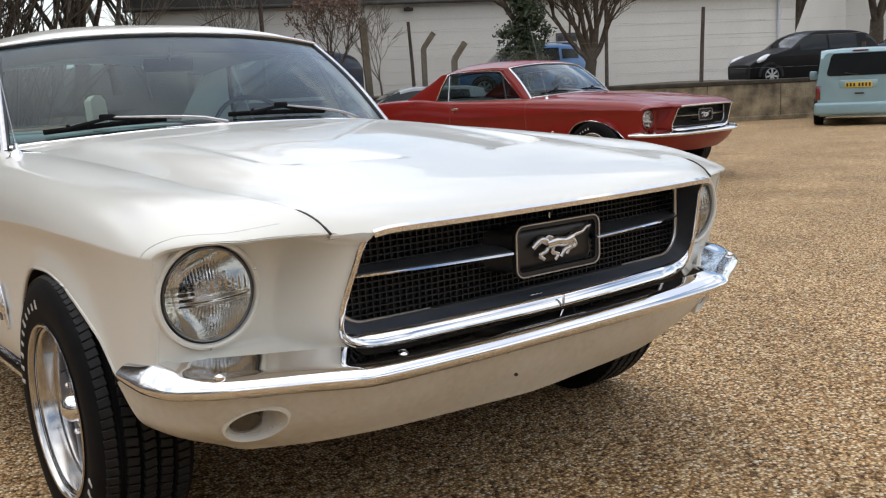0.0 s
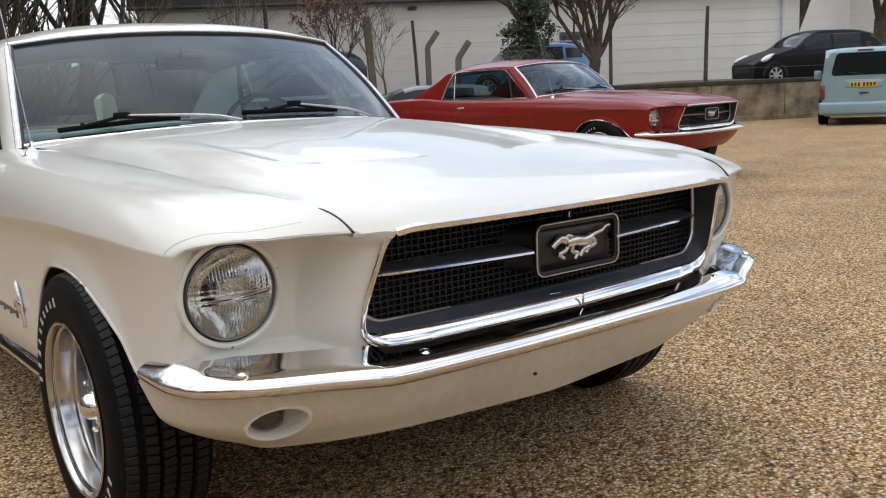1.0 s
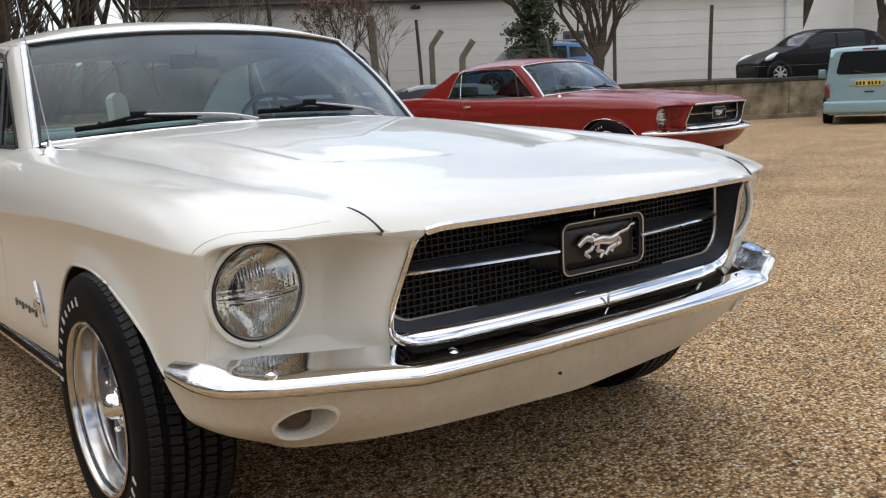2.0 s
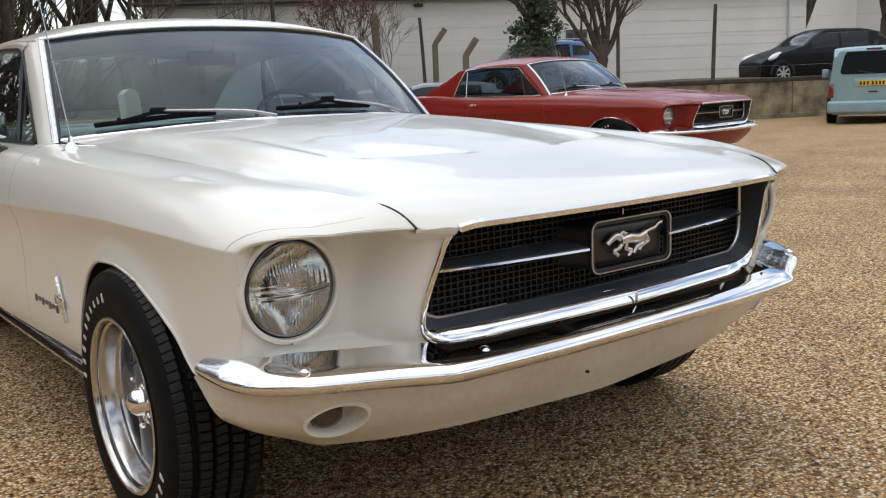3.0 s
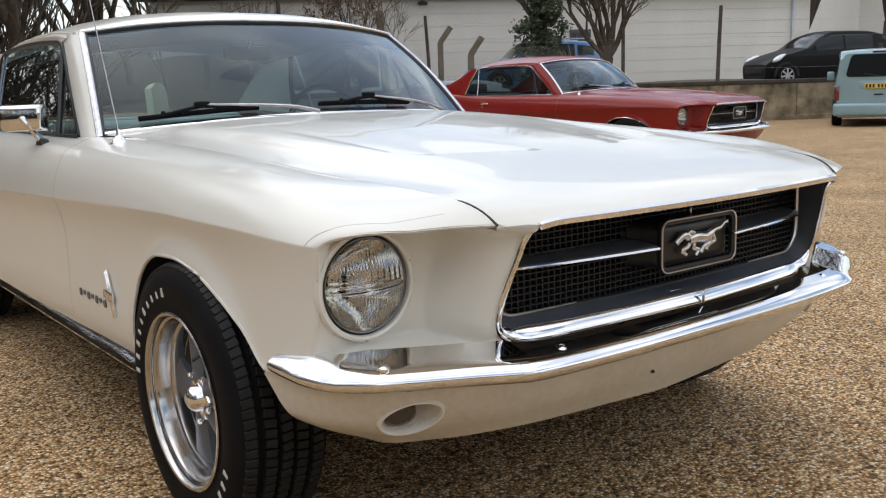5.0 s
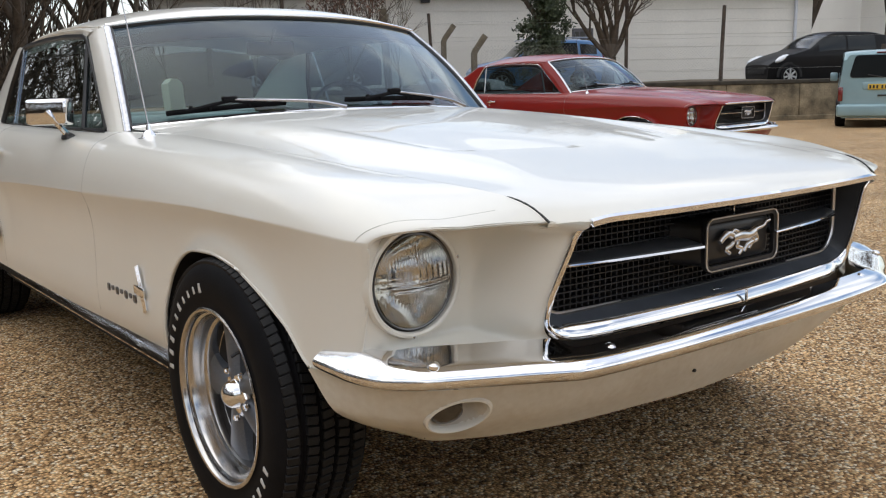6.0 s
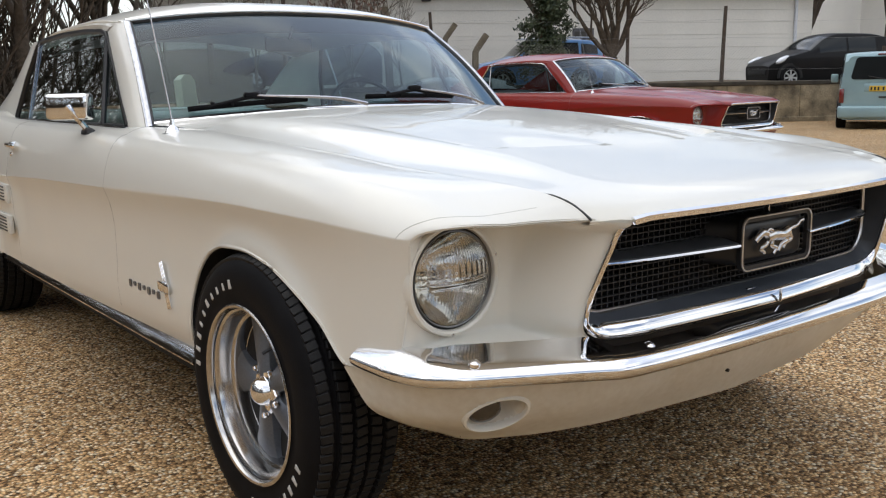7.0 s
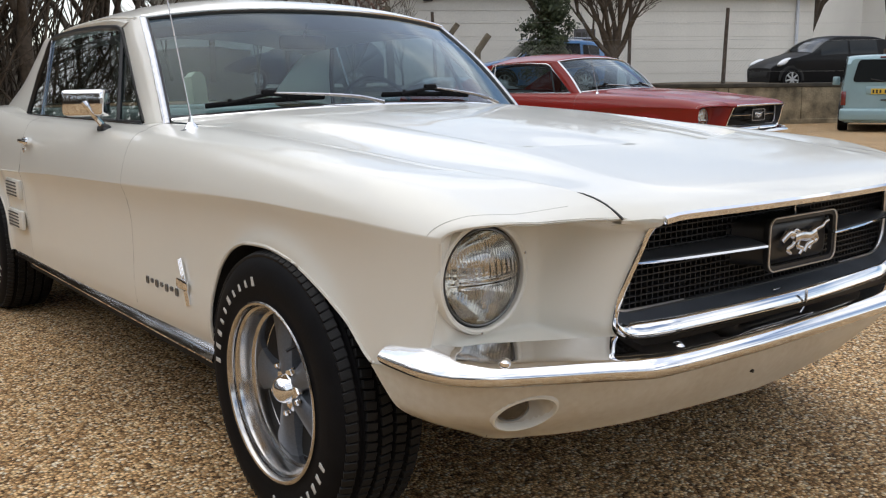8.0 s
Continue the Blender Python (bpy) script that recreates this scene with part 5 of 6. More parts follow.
POST = mat("weathered_concrete_post", (0.15, 0.125, 0.09), 0.9, var=0.3, var_scale=8, bump=0.3, bump_scale=60)
BARK = mat("grey_brown_bark", (0.085, 0.065, 0.047), 0.95, var=0.35, var_scale=12, bump=0.5, bump_scale=60)
PALE_BARK = mat("pale_bark", (0.22, 0.19, 0.15), 0.95, var=0.4, var_scale=10, bump=0.5, bump_scale=60)

# retaining wall, panel by panel
wall = thing("retaining_wall", frame_at(0, 0), "stained concrete retaining wall of cast panels", "wall", kind="structure")
for i in range(-16, 12):
    z0 = -0.30
    part("panel", box((1.985, 0.16, TOP - z0 - 0.03), (i * 2.0 + 0.4, 0.08, (TOP + z0 - 0.03) / 2), 0.012, 1), CONCRETE, wall)
part("footing", box((56, 0.10, 0.30), (-4, 0.02, -0.22), 0.01, 1), CONCRETE, wall)
part("coping", box((56, 0.24, 0.11), (-4, 0.09, TOP - 0.045), 0.02, 1), COPING, wall)

bank = [[at_wall(a, b, TOP - 0.03 + (0.05 * math.sin(a * 0.7) if b > 1 else 0)) for b in (0.1, 1, 3, 6, 12, 30, 80)] for a in np.linspace(-60, 60, 61)]
solo("upper_ground", outward(grid(bank), (0, 0, -500)), EARTH, "raised earth bank behind the retaining wall", "ground", kind="structure")

# the long building, in courses of large blocks with thin joints
bld = thing("building", frame_at(0, 8.0, TOP - 0.1), "long cream block-built industrial building with a dark eave", "building")
part("wall", box((21.8, 0.3, 3.0), (-4.5, 0.17, 1.5)), RENDERED, bld)
course = box((21.8, 0.02, 0.40), (0, 0, 0), 0.006, 1)
me_course = None
for k in range(8):
    if me_course is None:
        ob = part("course", course, RENDERED, bld)
        me_course = ob.data
    else:
        ob = new("course", me_course)
        ob.parent = bld
    ob.location = (-4.5, 0.012, 0.19 + 0.408 * k)
part("eave", box((22.4, 1.0, 0.5), (-4.5, 0.2, 3.24), 0.04, 1), EAVE, bld, "dark roof edge")
part("gutter", tube([Vector((-15.7, -0.38, 2.96)), Vector((6.6, -0.38, 2.96))], 0.06, 8), EAVE, bld)
part("roof", moved(box((22.4, 9, 0.2), (0, 4.5, 0), 0.02, 1), pose(-4.5, -0.2, 3.45, 14, 0, 0)), EAVE, bld)
part("drainpipe", tube([Vector((5.75, -0.06, 0.0)), Vector((5.75, -0.06, 2.9))], 0.055, 10), mat("white_plastic_pipe", (0.62, 0.64, 0.68), 0.5, var=0.05), bld, "white plastic drainpipe")
dr = part("door", box((0.72, 0.06, 1.75), (-1.78, -0.03, 0.98), 0.01, 1), mat("dark_grey_door", (0.10, 0.095, 0.10), 0.6, var=0.15, var_scale=5), bld, "dark grey panelled door")
for k in range(3):
    part("panel", box((0.17, 0.02, 0.7), (-2.0 + 0.22 * k, -0.065, 1.40), 0.008, 1), EAVE, dr)
part("wall_lamp", joined(box((0.30, 0.10, 0.10), (-7.0, -0.10, 2.76), 0.02, 1), tube([Vector((-7.0, -0.05, 2.76)), Vector((-7.0, 0.03, 2.85))], 0.03)), BLACK, bld, "dark floodlight under the eave")
shed = thing("far_building", frame_at(13.5, 13.0, TOP - 0.1), "pale rendered building beyond the cars", "building")
part("wall", box((7, 6, 4.5), (1.5, 3, 2.25)), RENDERED, shed)
part("roof", box((7.6, 6.6, 0.25), (1.5, 3, 4.6), 0.05, 1), EAVE, shed)


# added building behind the camera, never in view: blocks low sky, bounces light forward
BOUNCE_PALE = mat("pale_bounce_wall", (0.58, 0.57, 0.54), 0.75, var=0.15, var_scale=0.8, grain=0.06, grain_scale=12, bump=0.15, bump_scale=30)
low_sky_block = thing("unseen_sky_block", pose(2.0, -19.0, 0), "unseen plain pale building added to cut low sky light and bounce some back", "building")
part("wall", box((46, 0.4, 3.2), (0, -0.2, 1.5)), BOUNCE_PALE, low_sky_block)
part("roof", moved(box((47, 9, 0.2), (0, -4.3, 0), 0.02, 1), pose(0, 0.3, 3.15, -9, 0, 0)), EAVE, low_sky_block)
for k in range(5):
    part("shutter", box((3.6, 0.08, 2.4), (-18 + 9 * k, 0.03, 1.2), 0.02, 1), EAVE, low_sky_block)


# ---- fence on the bank ----
def cranked_post(a, b, top, crank, reach, label, r=0.062, lean=0.0):
    m = frame_at(a, b, TOP - 0.05)
    h = top - TOP + 0.05
    f = crank - TOP + 0.05 if crank else h
    pts = [Vector((0, 0, 0)), Vector((lean * 0.5, 0, f * 0.5)), Vector((lean, 0, f - 0.03)), ]
    if crank:
        pts += [Vector((lean + reach * 0.12, 0, f + 0.04)), Vector((lean + reach, 0, h))]
    else:
        pts += [Vector((lean, 0, h))]
    sq = [(-r, -r * 0.8), (-r * 0.8, -r), (r * 0.8, -r), (r, -r * 0.8), (r, r * 0.8), (r * 0.8, r), (-r * 0.8, r), (-r, r * 0.8)]
    return solo("fence_post", sweep(pts, sq, (0, 1, 0)), POST, label, "fence post", m, group="fence posts on the bank")


cranked_post(-9.06, 0.3, 2.70, 0, 0, "thick weathered concrete fence post", r=0.085, lean=-0.10)
cranked_post(-7.72, 0.3, 2.30, 1.95, 0.26, "weathered concrete fence post with a cranked top")
cranked_post(-6.98, 0.3, 2.05, 1.66, 0.28, "weathered concrete fence post with a cranked top", r=0.07)
cranked_post(-13.2, 0.3, 2.30, 1.95, 0.26, "weathered concrete fence post with a cranked top")
WOODEN = mat("dark_weathered_wood", (0.07, 0.052, 0.04), 0.9, var=0.3, var_scale=9, bump=0.3)
for a, b, top, r, lean in ((-0.62, 0.3, 2.70, 0.055, 0.05), (-3.02, 0.6, 3.6, 0.05, 0.0), (-11.5, 0.5, 3.6, 0.055, 0.0), (-7.9, 0.9, 2.62, 0.045, -0.08), (4.15, 0.7, 1.7, 0.06, 0.0)):
    h = top - TOP + 0.05
    solo("fence_pole", sweep([Vector((0, 0, 0)), Vector((lean * 0.4, 0, h * 0.5)), Vector((lean, 0, h))], ring(r, 8), (0, 1, 0), taper=lambda t: 1 - 0.15 * t), WOODEN,
         "dark weathered wooden fence pole", "fence pole", frame_at(a, b, TOP - 0.05), group="fence poles on the bank")

WIRE = mat("galvanised_wire", (0.36, 0.35, 0.33), 0.6, 0.6, var=0.2)
wires = []
for z, sag in ((1.15, 0.02), (1.93, 0.03), (2.38, 0.05)):
    for a0, a1 in ((-13.2, -9.06), (-9.06, -6.98), (-6.98, -3.0), (-3.0, -0.62), (-0.62, 4.1)):
        wires.append(tube([at_wall(a0 + (a1 - a0) * k / 8, 0.24, z - sag * math.sin(math.pi * k / 8)) for k in range(9)], 0.0020, 3))
solo("fence_wire", joined(*wires), WIRE, "slack galvanised fence wires", "fence wire", kind="stuff")
link = []
for k in range(150):
    a = -13.2 + k * 0.085
    for s in (-1, 1):
        lo, hi = a, a + s * 0.95
        link.append(tube([at_wall(lo, 0.2, TOP + 0.02), at_wall(hi, 0.2, TOP + 0.97)], 0.0014, 3))
solo("chain_link_mesh", joined(*link), WIRE, "grey chain-link fence mesh between the posts", "fence mesh", kind="stuff")


# ---- trees ----
class Boughs:
    """Collects tapered limbs into one list of vertices and faces."""

    def __init__(self, sides=6):
        self.v, self.f, self.n, self.tips = [], [], sides, []

    def limb(self, a, b, ra, rb):
        d = (b - a).normalized()
        s = d.orthogonal().normalized()
        t = d.cross(s)
        n = self.n if ra > 0.02 else 3
        k = len(self.v)
        for p, r in ((a, ra), (b, rb)):
            for i in range(n):
                q = 2 * math.pi * i / n
                self.v.append(p + s * (r * math.cos(q)) + t * (r * math.sin(q)))
        for i in range(n):
            j = (i + 1) % n
            self.f.append((k + i, k + j, k + n + j, k + n + i))

    def mesh(self, name):
        me = bpy.data.meshes.new(name)
        me.from_pydata([tuple(p) for p in self.v], [], self.f)
        me.update()
        for p in me.polygons:
            p.use_smooth = True
        return me


def grow(bo, rng, p, d, length, r, depth, bend=0.25, spread=0.6, split=3, rise=0.12, twig=0.006):
    """A limb of several bent pieces that forks into smaller ones."""
    pieces = (2, 3)[depth] if depth < 2 else 4
    q, w = p, d
    for i in range(pieces):
        w = (w + Vector((rng.gauss(0, bend), rng.gauss(0, bend), rng.gauss(0, bend) + rise)) * 0.5).normalized()
        nq = q + w * (length / pieces)
        r0, r1 = r * (1 - 0.45 * i / pieces), r * (1 - 0.45 * (i + 1) / pieces)
        bo.limb(q, nq, max(twig, r0), max(twig * 0.8, r1))
        if depth > 0 and i >= 1:
            for _ in range(1 if depth > 2 else 1 + (rng.random() < 0.5)):
                side = Vector((rng.gauss(0, 1), rng.gauss(0, 1), rng.gauss(0.2, 0.6))).normalized()
                grow(bo, rng, nq, (w + side * spread).normalized(), length * rng.uniform(0.5, 0.72), r1 * rng.uniform(0.45, 0.65), depth - 1, bend, spread, split, rise, twig)
        q = nq
    if depth > 0:
        for _ in range(split - 1):
            side = Vector((rng.gauss(0, 1), rng.gauss(0, 1), rng.gauss(0.2, 0.5))).normalized()
            grow(bo, rng, q, (w + side * spread).normalized(), length * rng.uniform(0.55, 0.8), r * 0.5 * rng.uniform(0.7, 1), depth - 1, bend, spread, split, rise, twig)
    else:
        bo.tips.append(q)


def mesh_part(name, me, material, parent, label=""):
    me.materials.append(material)
    ob = new(name, me)
    ob.parent = parent
    if label:
        ob["label"] = label
    return ob


def bare_tree(m, seed, height, r, label, bark, depth=3, spread=0.6, lean=(0, 0), group="", limbs=None, trunk_h=None, rise=0.12, twig=0.006):
    rng = random.Random(seed)
    tree = thing("tree", m, label, "tree", group)
    tr, cr = Boughs(9), Boughs(5)
    th = trunk_h or height * 0.3
    p, w = Vector((0, 0, -0.1)), Vector((lean[0], lean[1], 1)).normalized()
    pieces = 6
    for i in range(pieces):
        w = (w + Vector((rng.gauss(0, 0.05), rng.gauss(0, 0.05), 0))).normalized()
        q = p + w * ((th + 0.1) / pieces)
        tr.limb(p, q, r * (1.35 if i == 0 else 1.05 - 0.04 * i), r * (1.01 - 0.04 * i))
        p = q
    starts = limbs or [(rng.uniform(0, 2 * math.pi), rng.uniform(0.35, 0.8), rng.uniform(0.7, 1.0)) for _ in range(4)]
    for a, out, k in starts:
        d = Vector((math.cos(a) * out, math.sin(a) * out, 1)).normalized()
        grow(cr, rng, p - w * (0.15 * th * rng.random()), d, height * 0.42 * k, r * 0.62 * k, depth, spread=spread, rise=rise, twig=twig)
    mesh_part("trunk", tr.mesh("trunk"), bark, tree)
    mesh_part("crown", cr.mesh("crown"), bark, tree)
    return tree, cr


def leaves(points, rng, n, size, scatter):
    """Small bent leaves round the given points, as one list of faces."""
    v, f = [], []
    for _ in range(n):
        c = Vector(rng.choice(points)) + Vector((rng.gauss(0, scatter), rng.gauss(0, scatter), rng.gauss(0, scatter)))
        a = Vector((rng.gauss(0, 1), rng.gauss(0, 1), rng.gauss(0, 1))).normalized()
        b = a.orthogonal().normalized()
        s = size * rng.uniform(0.6, 1.3)
        nrm = a.cross(b)
        k = len(v)
        v += [c - a * s, c + b * (s * 0.55) + nrm * (s * 0.15), c + a * s, c - b * (s * 0.55) + nrm * (s * 0.15)]
        f += [(k, k + 1, k + 2), (k, k + 2, k + 3)]
    me = bpy.data.meshes.new("leaves")
    me.from_pydata([tuple(p) for p in v], [], f)
    me.update()
    return me


def leaf_mat(name, a, b):
    m = mat(name, a, 0.55)
    nt = m.node_tree
    g = nt.nodes.new("ShaderNodeNewGeometry")
    r = nt.nodes.new("ShaderNodeValToRGB")
    r.color_ramp.elements[0].color, r.color_ramp.elements[1].color = (*a, 1), (*b, 1)
    nt.links.new(g.outputs["Random Per Island"], r.inputs["Fac"])
    nt.links.new(r.outputs["Color"], nt.nodes["Principled BSDF"].inputs["Base Color"])
    return m


IVY = leaf_mat("ivy_leaf", (0.022, 0.036, 0.016), (0.085, 0.105, 0.05))
DRY = leaf_mat("dry_russet_leaf", (0.075, 0.030, 0.016), (0.19, 0.085, 0.045))

# the many-stemmed tree by the building, with pruned limbs
bare_tree(frame_at(-3.35, 1.0, TOP), 5, 5.2, 0.17, "bare many-stemmed tree with dark bark on the bank", BARK, 3, 0.5,
          limbs=[(math.pi, 1.1, 0.7), (2.9, 0.60, 0.75), (3.4, 0.30, 0.8), (1.2, 0.12, 0.75), (0.2, 0.34, 0.8), (-0.2, 0.62, 0.7), (0.1, 1.0, 0.65), (4.0, 0.3, 0.6), (3.2, 0.8, 0.65), (0.0, 0.15, 0.75)], trunk_h=0.7)
# the ivy-clad tree
ivy, cr = bare_tree(frame_at(-5.08, 1.0, TOP), 9, 4.0, 0.16, "tree trunk thickly clad in dark green ivy", BARK, 2, 0.7, trunk_h=1.6)
rng = random.Random(4)
cloud = [Vector((rng.gauss(0, 0.27 - 0.03 * h), rng.gauss(0, 0.24), h)) for h in [rng.uniform(0.2, 3.3) for _ in range(80)]]
mesh_part("ivy", leaves(cloud, rng, 11000, 0.055, 0.10), IVY, ivy, "dense dark green ivy")
# shrub with dry leaves
shrub, cr = bare_tree(frame_at(-9.95, 0.55, TOP - 0.05), 21, 3.0, 0.05, "leggy shrub with clinging russet leaves", BARK, 2, 0.55, trunk_h=0.4,
                      limbs=[(k * 1.1, 0.35 + 0.07 * (k % 3), 1.0) for k in range(6)], rise=0.2)
rng = random.Random(8)
low = [p for p in cr.tips if p.x < 0.7]
mesh_part("leaves", leaves(low, rng, 1500, 0.045, 0.09), DRY, shrub, "russet dry leaves")
bare_tree(frame_at(-8.7, 0.9, TOP - 0.05), 33, 2.6, 0.03, "thin bare sapling against the fence", PALE_BARK, 2, 0.6, trunk_h=0.5, group="saplings on the bank")
bare_tree(frame_at(-12.2, 0.9, TOP - 0.05), 34, 3.4, 0.035, "thin bare sapling against the fence", PALE_BARK, 2, 0.6, trunk_h=0.5, group="saplings on the bank")
bare_tree(frame_at(-14.2, 1.2, TOP - 0.05), 35, 3.8, 0.05, "thin bare sapling against the fence", PALE_BARK, 2, 0.6, trunk_h=0.6, group="saplings on the bank")
bare_tree(frame_at(-16.5, 1.5, TOP - 0.05), 36, 4.2, 0.06, "thin bare sapling against the fence", PALE_BARK, 2, 0.6, trunk_h=0.6, group="saplings on the bank")
# trees beyond the right end of the building
bare_tree(frame_at(8.6, 12.0, TOP), 41, 9.0, 0.28, "bare spreading tree behind the parked cars", BARK, 4, 0.7, trunk_h=1.7, group="trees behind the cars")
bare_tree(frame_at(11.5, 11.0, TOP), 42, 9.0, 0.30, "bare spreading tree behind the parked cars", BARK, 4, 0.7, trunk_h=2.0, group="trees behind the cars")

# the wood beside the yard: bare trees and saplings in a belt
rng = random.Random(77)
belt = []
for k in range(34):
    ang = radians(88 + 140 * k / 33 + rng.uniform(-2, 2))
    dist = rng.uniform(17, 27)
    belt.append((-1.6 + dist * math.cos(ang), -2.0 + dist * math.sin(ang), rng.uniform(7, 11), rng.uniform(0.09, 0.2)))
for k in range(18):
    ang = radians(67 + 25 * k / 17 + rng.uniform(-1, 1))
    dist = rng.uniform(18, 34)
    belt.append((-1.6 + dist * math.cos(ang), -2.0 + dist * math.sin(ang), rng.uniform(6, 9), rng.uniform(0.07, 0.14)))
protos = []
for k, (x, y, h, r) in enumerate(belt):
    m = pose(x, y, ground_z(x, y), 0, 0, rng.uniform(0, 360))
    if k < 6:
        t, _ = bare_tree(m, 100 + k, 9.0, 0.15, "bare woodland tree with a tangle of twigs", PALE_BARK if k % 3 == 0 else BARK, 4, 0.75, group="woodland trees", trunk_h=2.2, lean=(rng.uniform(-0.15, 0.15), rng.uniform(-0.15, 0.15)), twig=0.008)
        protos.append(t)
    else:
        copy_thing(protos[k % 6], m)
thicket = Boughs(4)
for _ in range(3600):
    ang = radians(rng.uniform(75, 225))
    dist = rng.uniform(18, 26)
    p = Vector((-1.6 + dist * math.cos(ang), -2.0 + dist * math.sin(ang), -0.2))
    d = Vector((rng.gauss(0, 0.35), rng.gauss(0, 0.35), 1)).normalized()
    h = rng.uniform(1.4, 6.0)
    q = p + d * h * 0.5
    thicket.limb(p, q, 0.036, 0.024)
    for _ in range(3):
        e = (d + Vector((rng.gauss(0, 0.35), rng.gauss(0, 0.35), rng.gauss(0, 0.2)))).normalized()
        thicket.limb(q, q + e * h * 0.5, 0.02, 0.009)
ob = mesh_part("thicket", thicket.mesh("thicket"), BARK, None)
tagged(ob, "dense brown thicket of bare stems under the trees", "undergrowth", kind="stuff")
hump = grid([[(-1.6 + d * math.cos(a), -2.0 + d * math.sin(a), z + 0.25 * math.sin(a * 23) * (z > 0.2)) for d, z in ((17.0, -0.3), (19, 0.15), (22, 0.7), (27, 1.3), (34, 2.4), (60, 3.0))] for a in np.linspace(radians(64), radians(232), 90)])
solo("wood_floor", outward(hump, (0, 0, -500)), EARTH, "rising earth floor of the wood with leaf litter", "ground", kind="structure")


# ---- other parked cars ----
def motor(m, name, label, paint, L, W, H, top, front_z, glass, wheel_r=0.30, wheels=(0.19, 0.82), lamp=True, ground_clear=0.2, van=False):
    """A modern car as one skin with glass laid on it; s runs from nose to tail, t from sill to the middle of the roof."""
    car = thing(name, m, label, "car")
    prof = pch(*top)
    wf = pch((0, 0.78), (0.06, 0.93), (0.2, 1.0), (0.8, 1.0), (0.95, 0.96), (1, 0.90 if not van else 0.95))
    belt = front_z

    def skin(s, t, out=0.0):
        h, w = prof(s), wf(s) * W / 2 + out
        zb = min(belt + 0.08 * s, h - 0.03)
        tum = 1 - (0.20 if not van else 0.10) * max(0, (h - zb)) / (H - belt)
        if t < 0.4:
            k = t / 0.4
            return Vector((w * (0.93 + 0.07 * math.sin(math.pi * min(1, k * 1.1) / 1.1 * 0.6) / 0.95), (s - 0.5) * L, ground_clear + (zb - ground_clear) * k))
        if t < 0.7:
            k = (t - 0.4) / 0.3
            return Vector((w * (0.985 + (tum - 0.985) * k ** 1.3), (s - 0.5) * L, zb + (h - 0.05 - zb) * k))
        k = (t - 0.7) / 0.3
        return Vector((w * tum * math.cos(k * math.pi / 2), (s - 0.5) * L, h - 0.05 + (0.05 + out) * math.sin(k * math.pi / 2)))

    ss = spaced(0, 1, 48)
    tt = [i / 40 for i in range(41)]
    rows = [[skin(s, t) for t in tt] + [Vector((-p.x, p.y, p.z)) for p in reversed([skin(s, t) for t in tt[:-1]])] for s in ss]
    bm = grid(rows)
    for r in (rows[0], rows[-1]):
        bm.faces.new([bm.verts.new(p) for p in r])
    bmesh.ops.remove_doubles(bm, verts=bm.verts, dist=1e-4)
    bmesh.ops.recalc_face_normals(bm, faces=bm.faces)
    body = part("body", bm, paint, car, sharp=32)
    for nm, s0, s1, t0, t1, both in glass:
        for sx in ((-1, 1) if both else (0,)):
            if both:
                pts = [[skin(s0 + (s1 - s0) * i / 8, t0 + (t1 - t0) * j / 6, 0.008) for j in range(7)] for i in range(9)]
                pts = [[Vector((sx * p.x, p.y, p.z)) for p in r] for r in pts]
            else:
                pts = [[skin(s0 + (s1 - s0) * i / 8, t0 + (1 - t0) * j / 8, 0.008) for j in range(9)] for i in range(9)]
                pts = [r + [Vector((-p.x, p.y, p.z)) for p in reversed(r[:-1])] for r in pts]
            part(nm, outward(grid(pts), (0, 0, H / 2)), DARKGLASS, car, "dark tinted glass")
    for sy in wheels:
        for sx in (-1, 1):
            w = part("wheel", lathe([(0.0, 0.02), (wheel_r * 0.62, 0.03), (wheel_r * 0.66, 0.045), (wheel_r * 0.70, 0.05), (wheel_r * 0.92, 0.045), (wheel_r, 0.02), (wheel_r, -0.15), (wheel_r * 0.6, -0.16)], 40), RUBBER, car)
            w.matrix_basis = pose(sx * (W / 2 - 0.02), (sy - 0.5) * L, wheel_r, 0, 0, 0 if sx > 0 else 180)
            rim = [lathe([(wheel_r * 0.60, 0.036), (wheel_r * 0.65, 0.050), (wheel_r * 0.67, 0.045)], 40), lathe([(0, 0.05), (wheel_r * 0.18, 0.05), (wheel_r * 0.2, 0.03)], 20)]
            for k in range(7):
                rim.append(moved(box((0.02, wheel_r * 0.16, wheel_r * 0.50), (0.042, 0, wheel_r * 0.38), 0.006, 1), Matrix.Rotation(2 * math.pi * k / 7, 4, "X")))
            part("rim", joined(*rim), mat_silver, w, "silver spoked rim")
    part("underside", box((W * 0.8, L * 0.86, 0.1), (0, 0, ground_clear + 0.03), 0.02, 1), UNDER, car)
    for sy in wheels:
        for sx in (-1, 1):
            arch = [Vector((sx * (W / 2 * wf(sy) + 0.002), (sy - 0.5) * L + (wheel_r + 0.045) * math.cos(a), wheel_r + (wheel_r + 0.045) * math.sin(a))) for a in np.linspace(-0.1, math.pi + 0.1, 17)]
            part("wheel_arch", sweep(arch, [(-0.035, -0.03), (-0.035, 0.004), (0.03, 0.004), (0.03, -0.03)], (sx, 0, 0)), UNDER, car)
    return car, skin


DARKGLASS = mat("dark_car_glass", (0.015, 0.018, 0.02), 0.08, spec=0.35, var=0.1, var_scale=3)
mat_silver = mat("silver_wheel_paint", (0.45, 0.46, 0.47), 0.35, 0.8, var=0.1, var_scale=20)
BLACK_PAINT = mat("black_car_paint", (0.007, 0.007, 0.008), 0.5, coat=0.12, spec=0.15, var=0.1)
BLUE_PAINT = mat("blue_car_paint", (0.11, 0.28, 0.60), 0.35, coat=0.8, var=0.06)
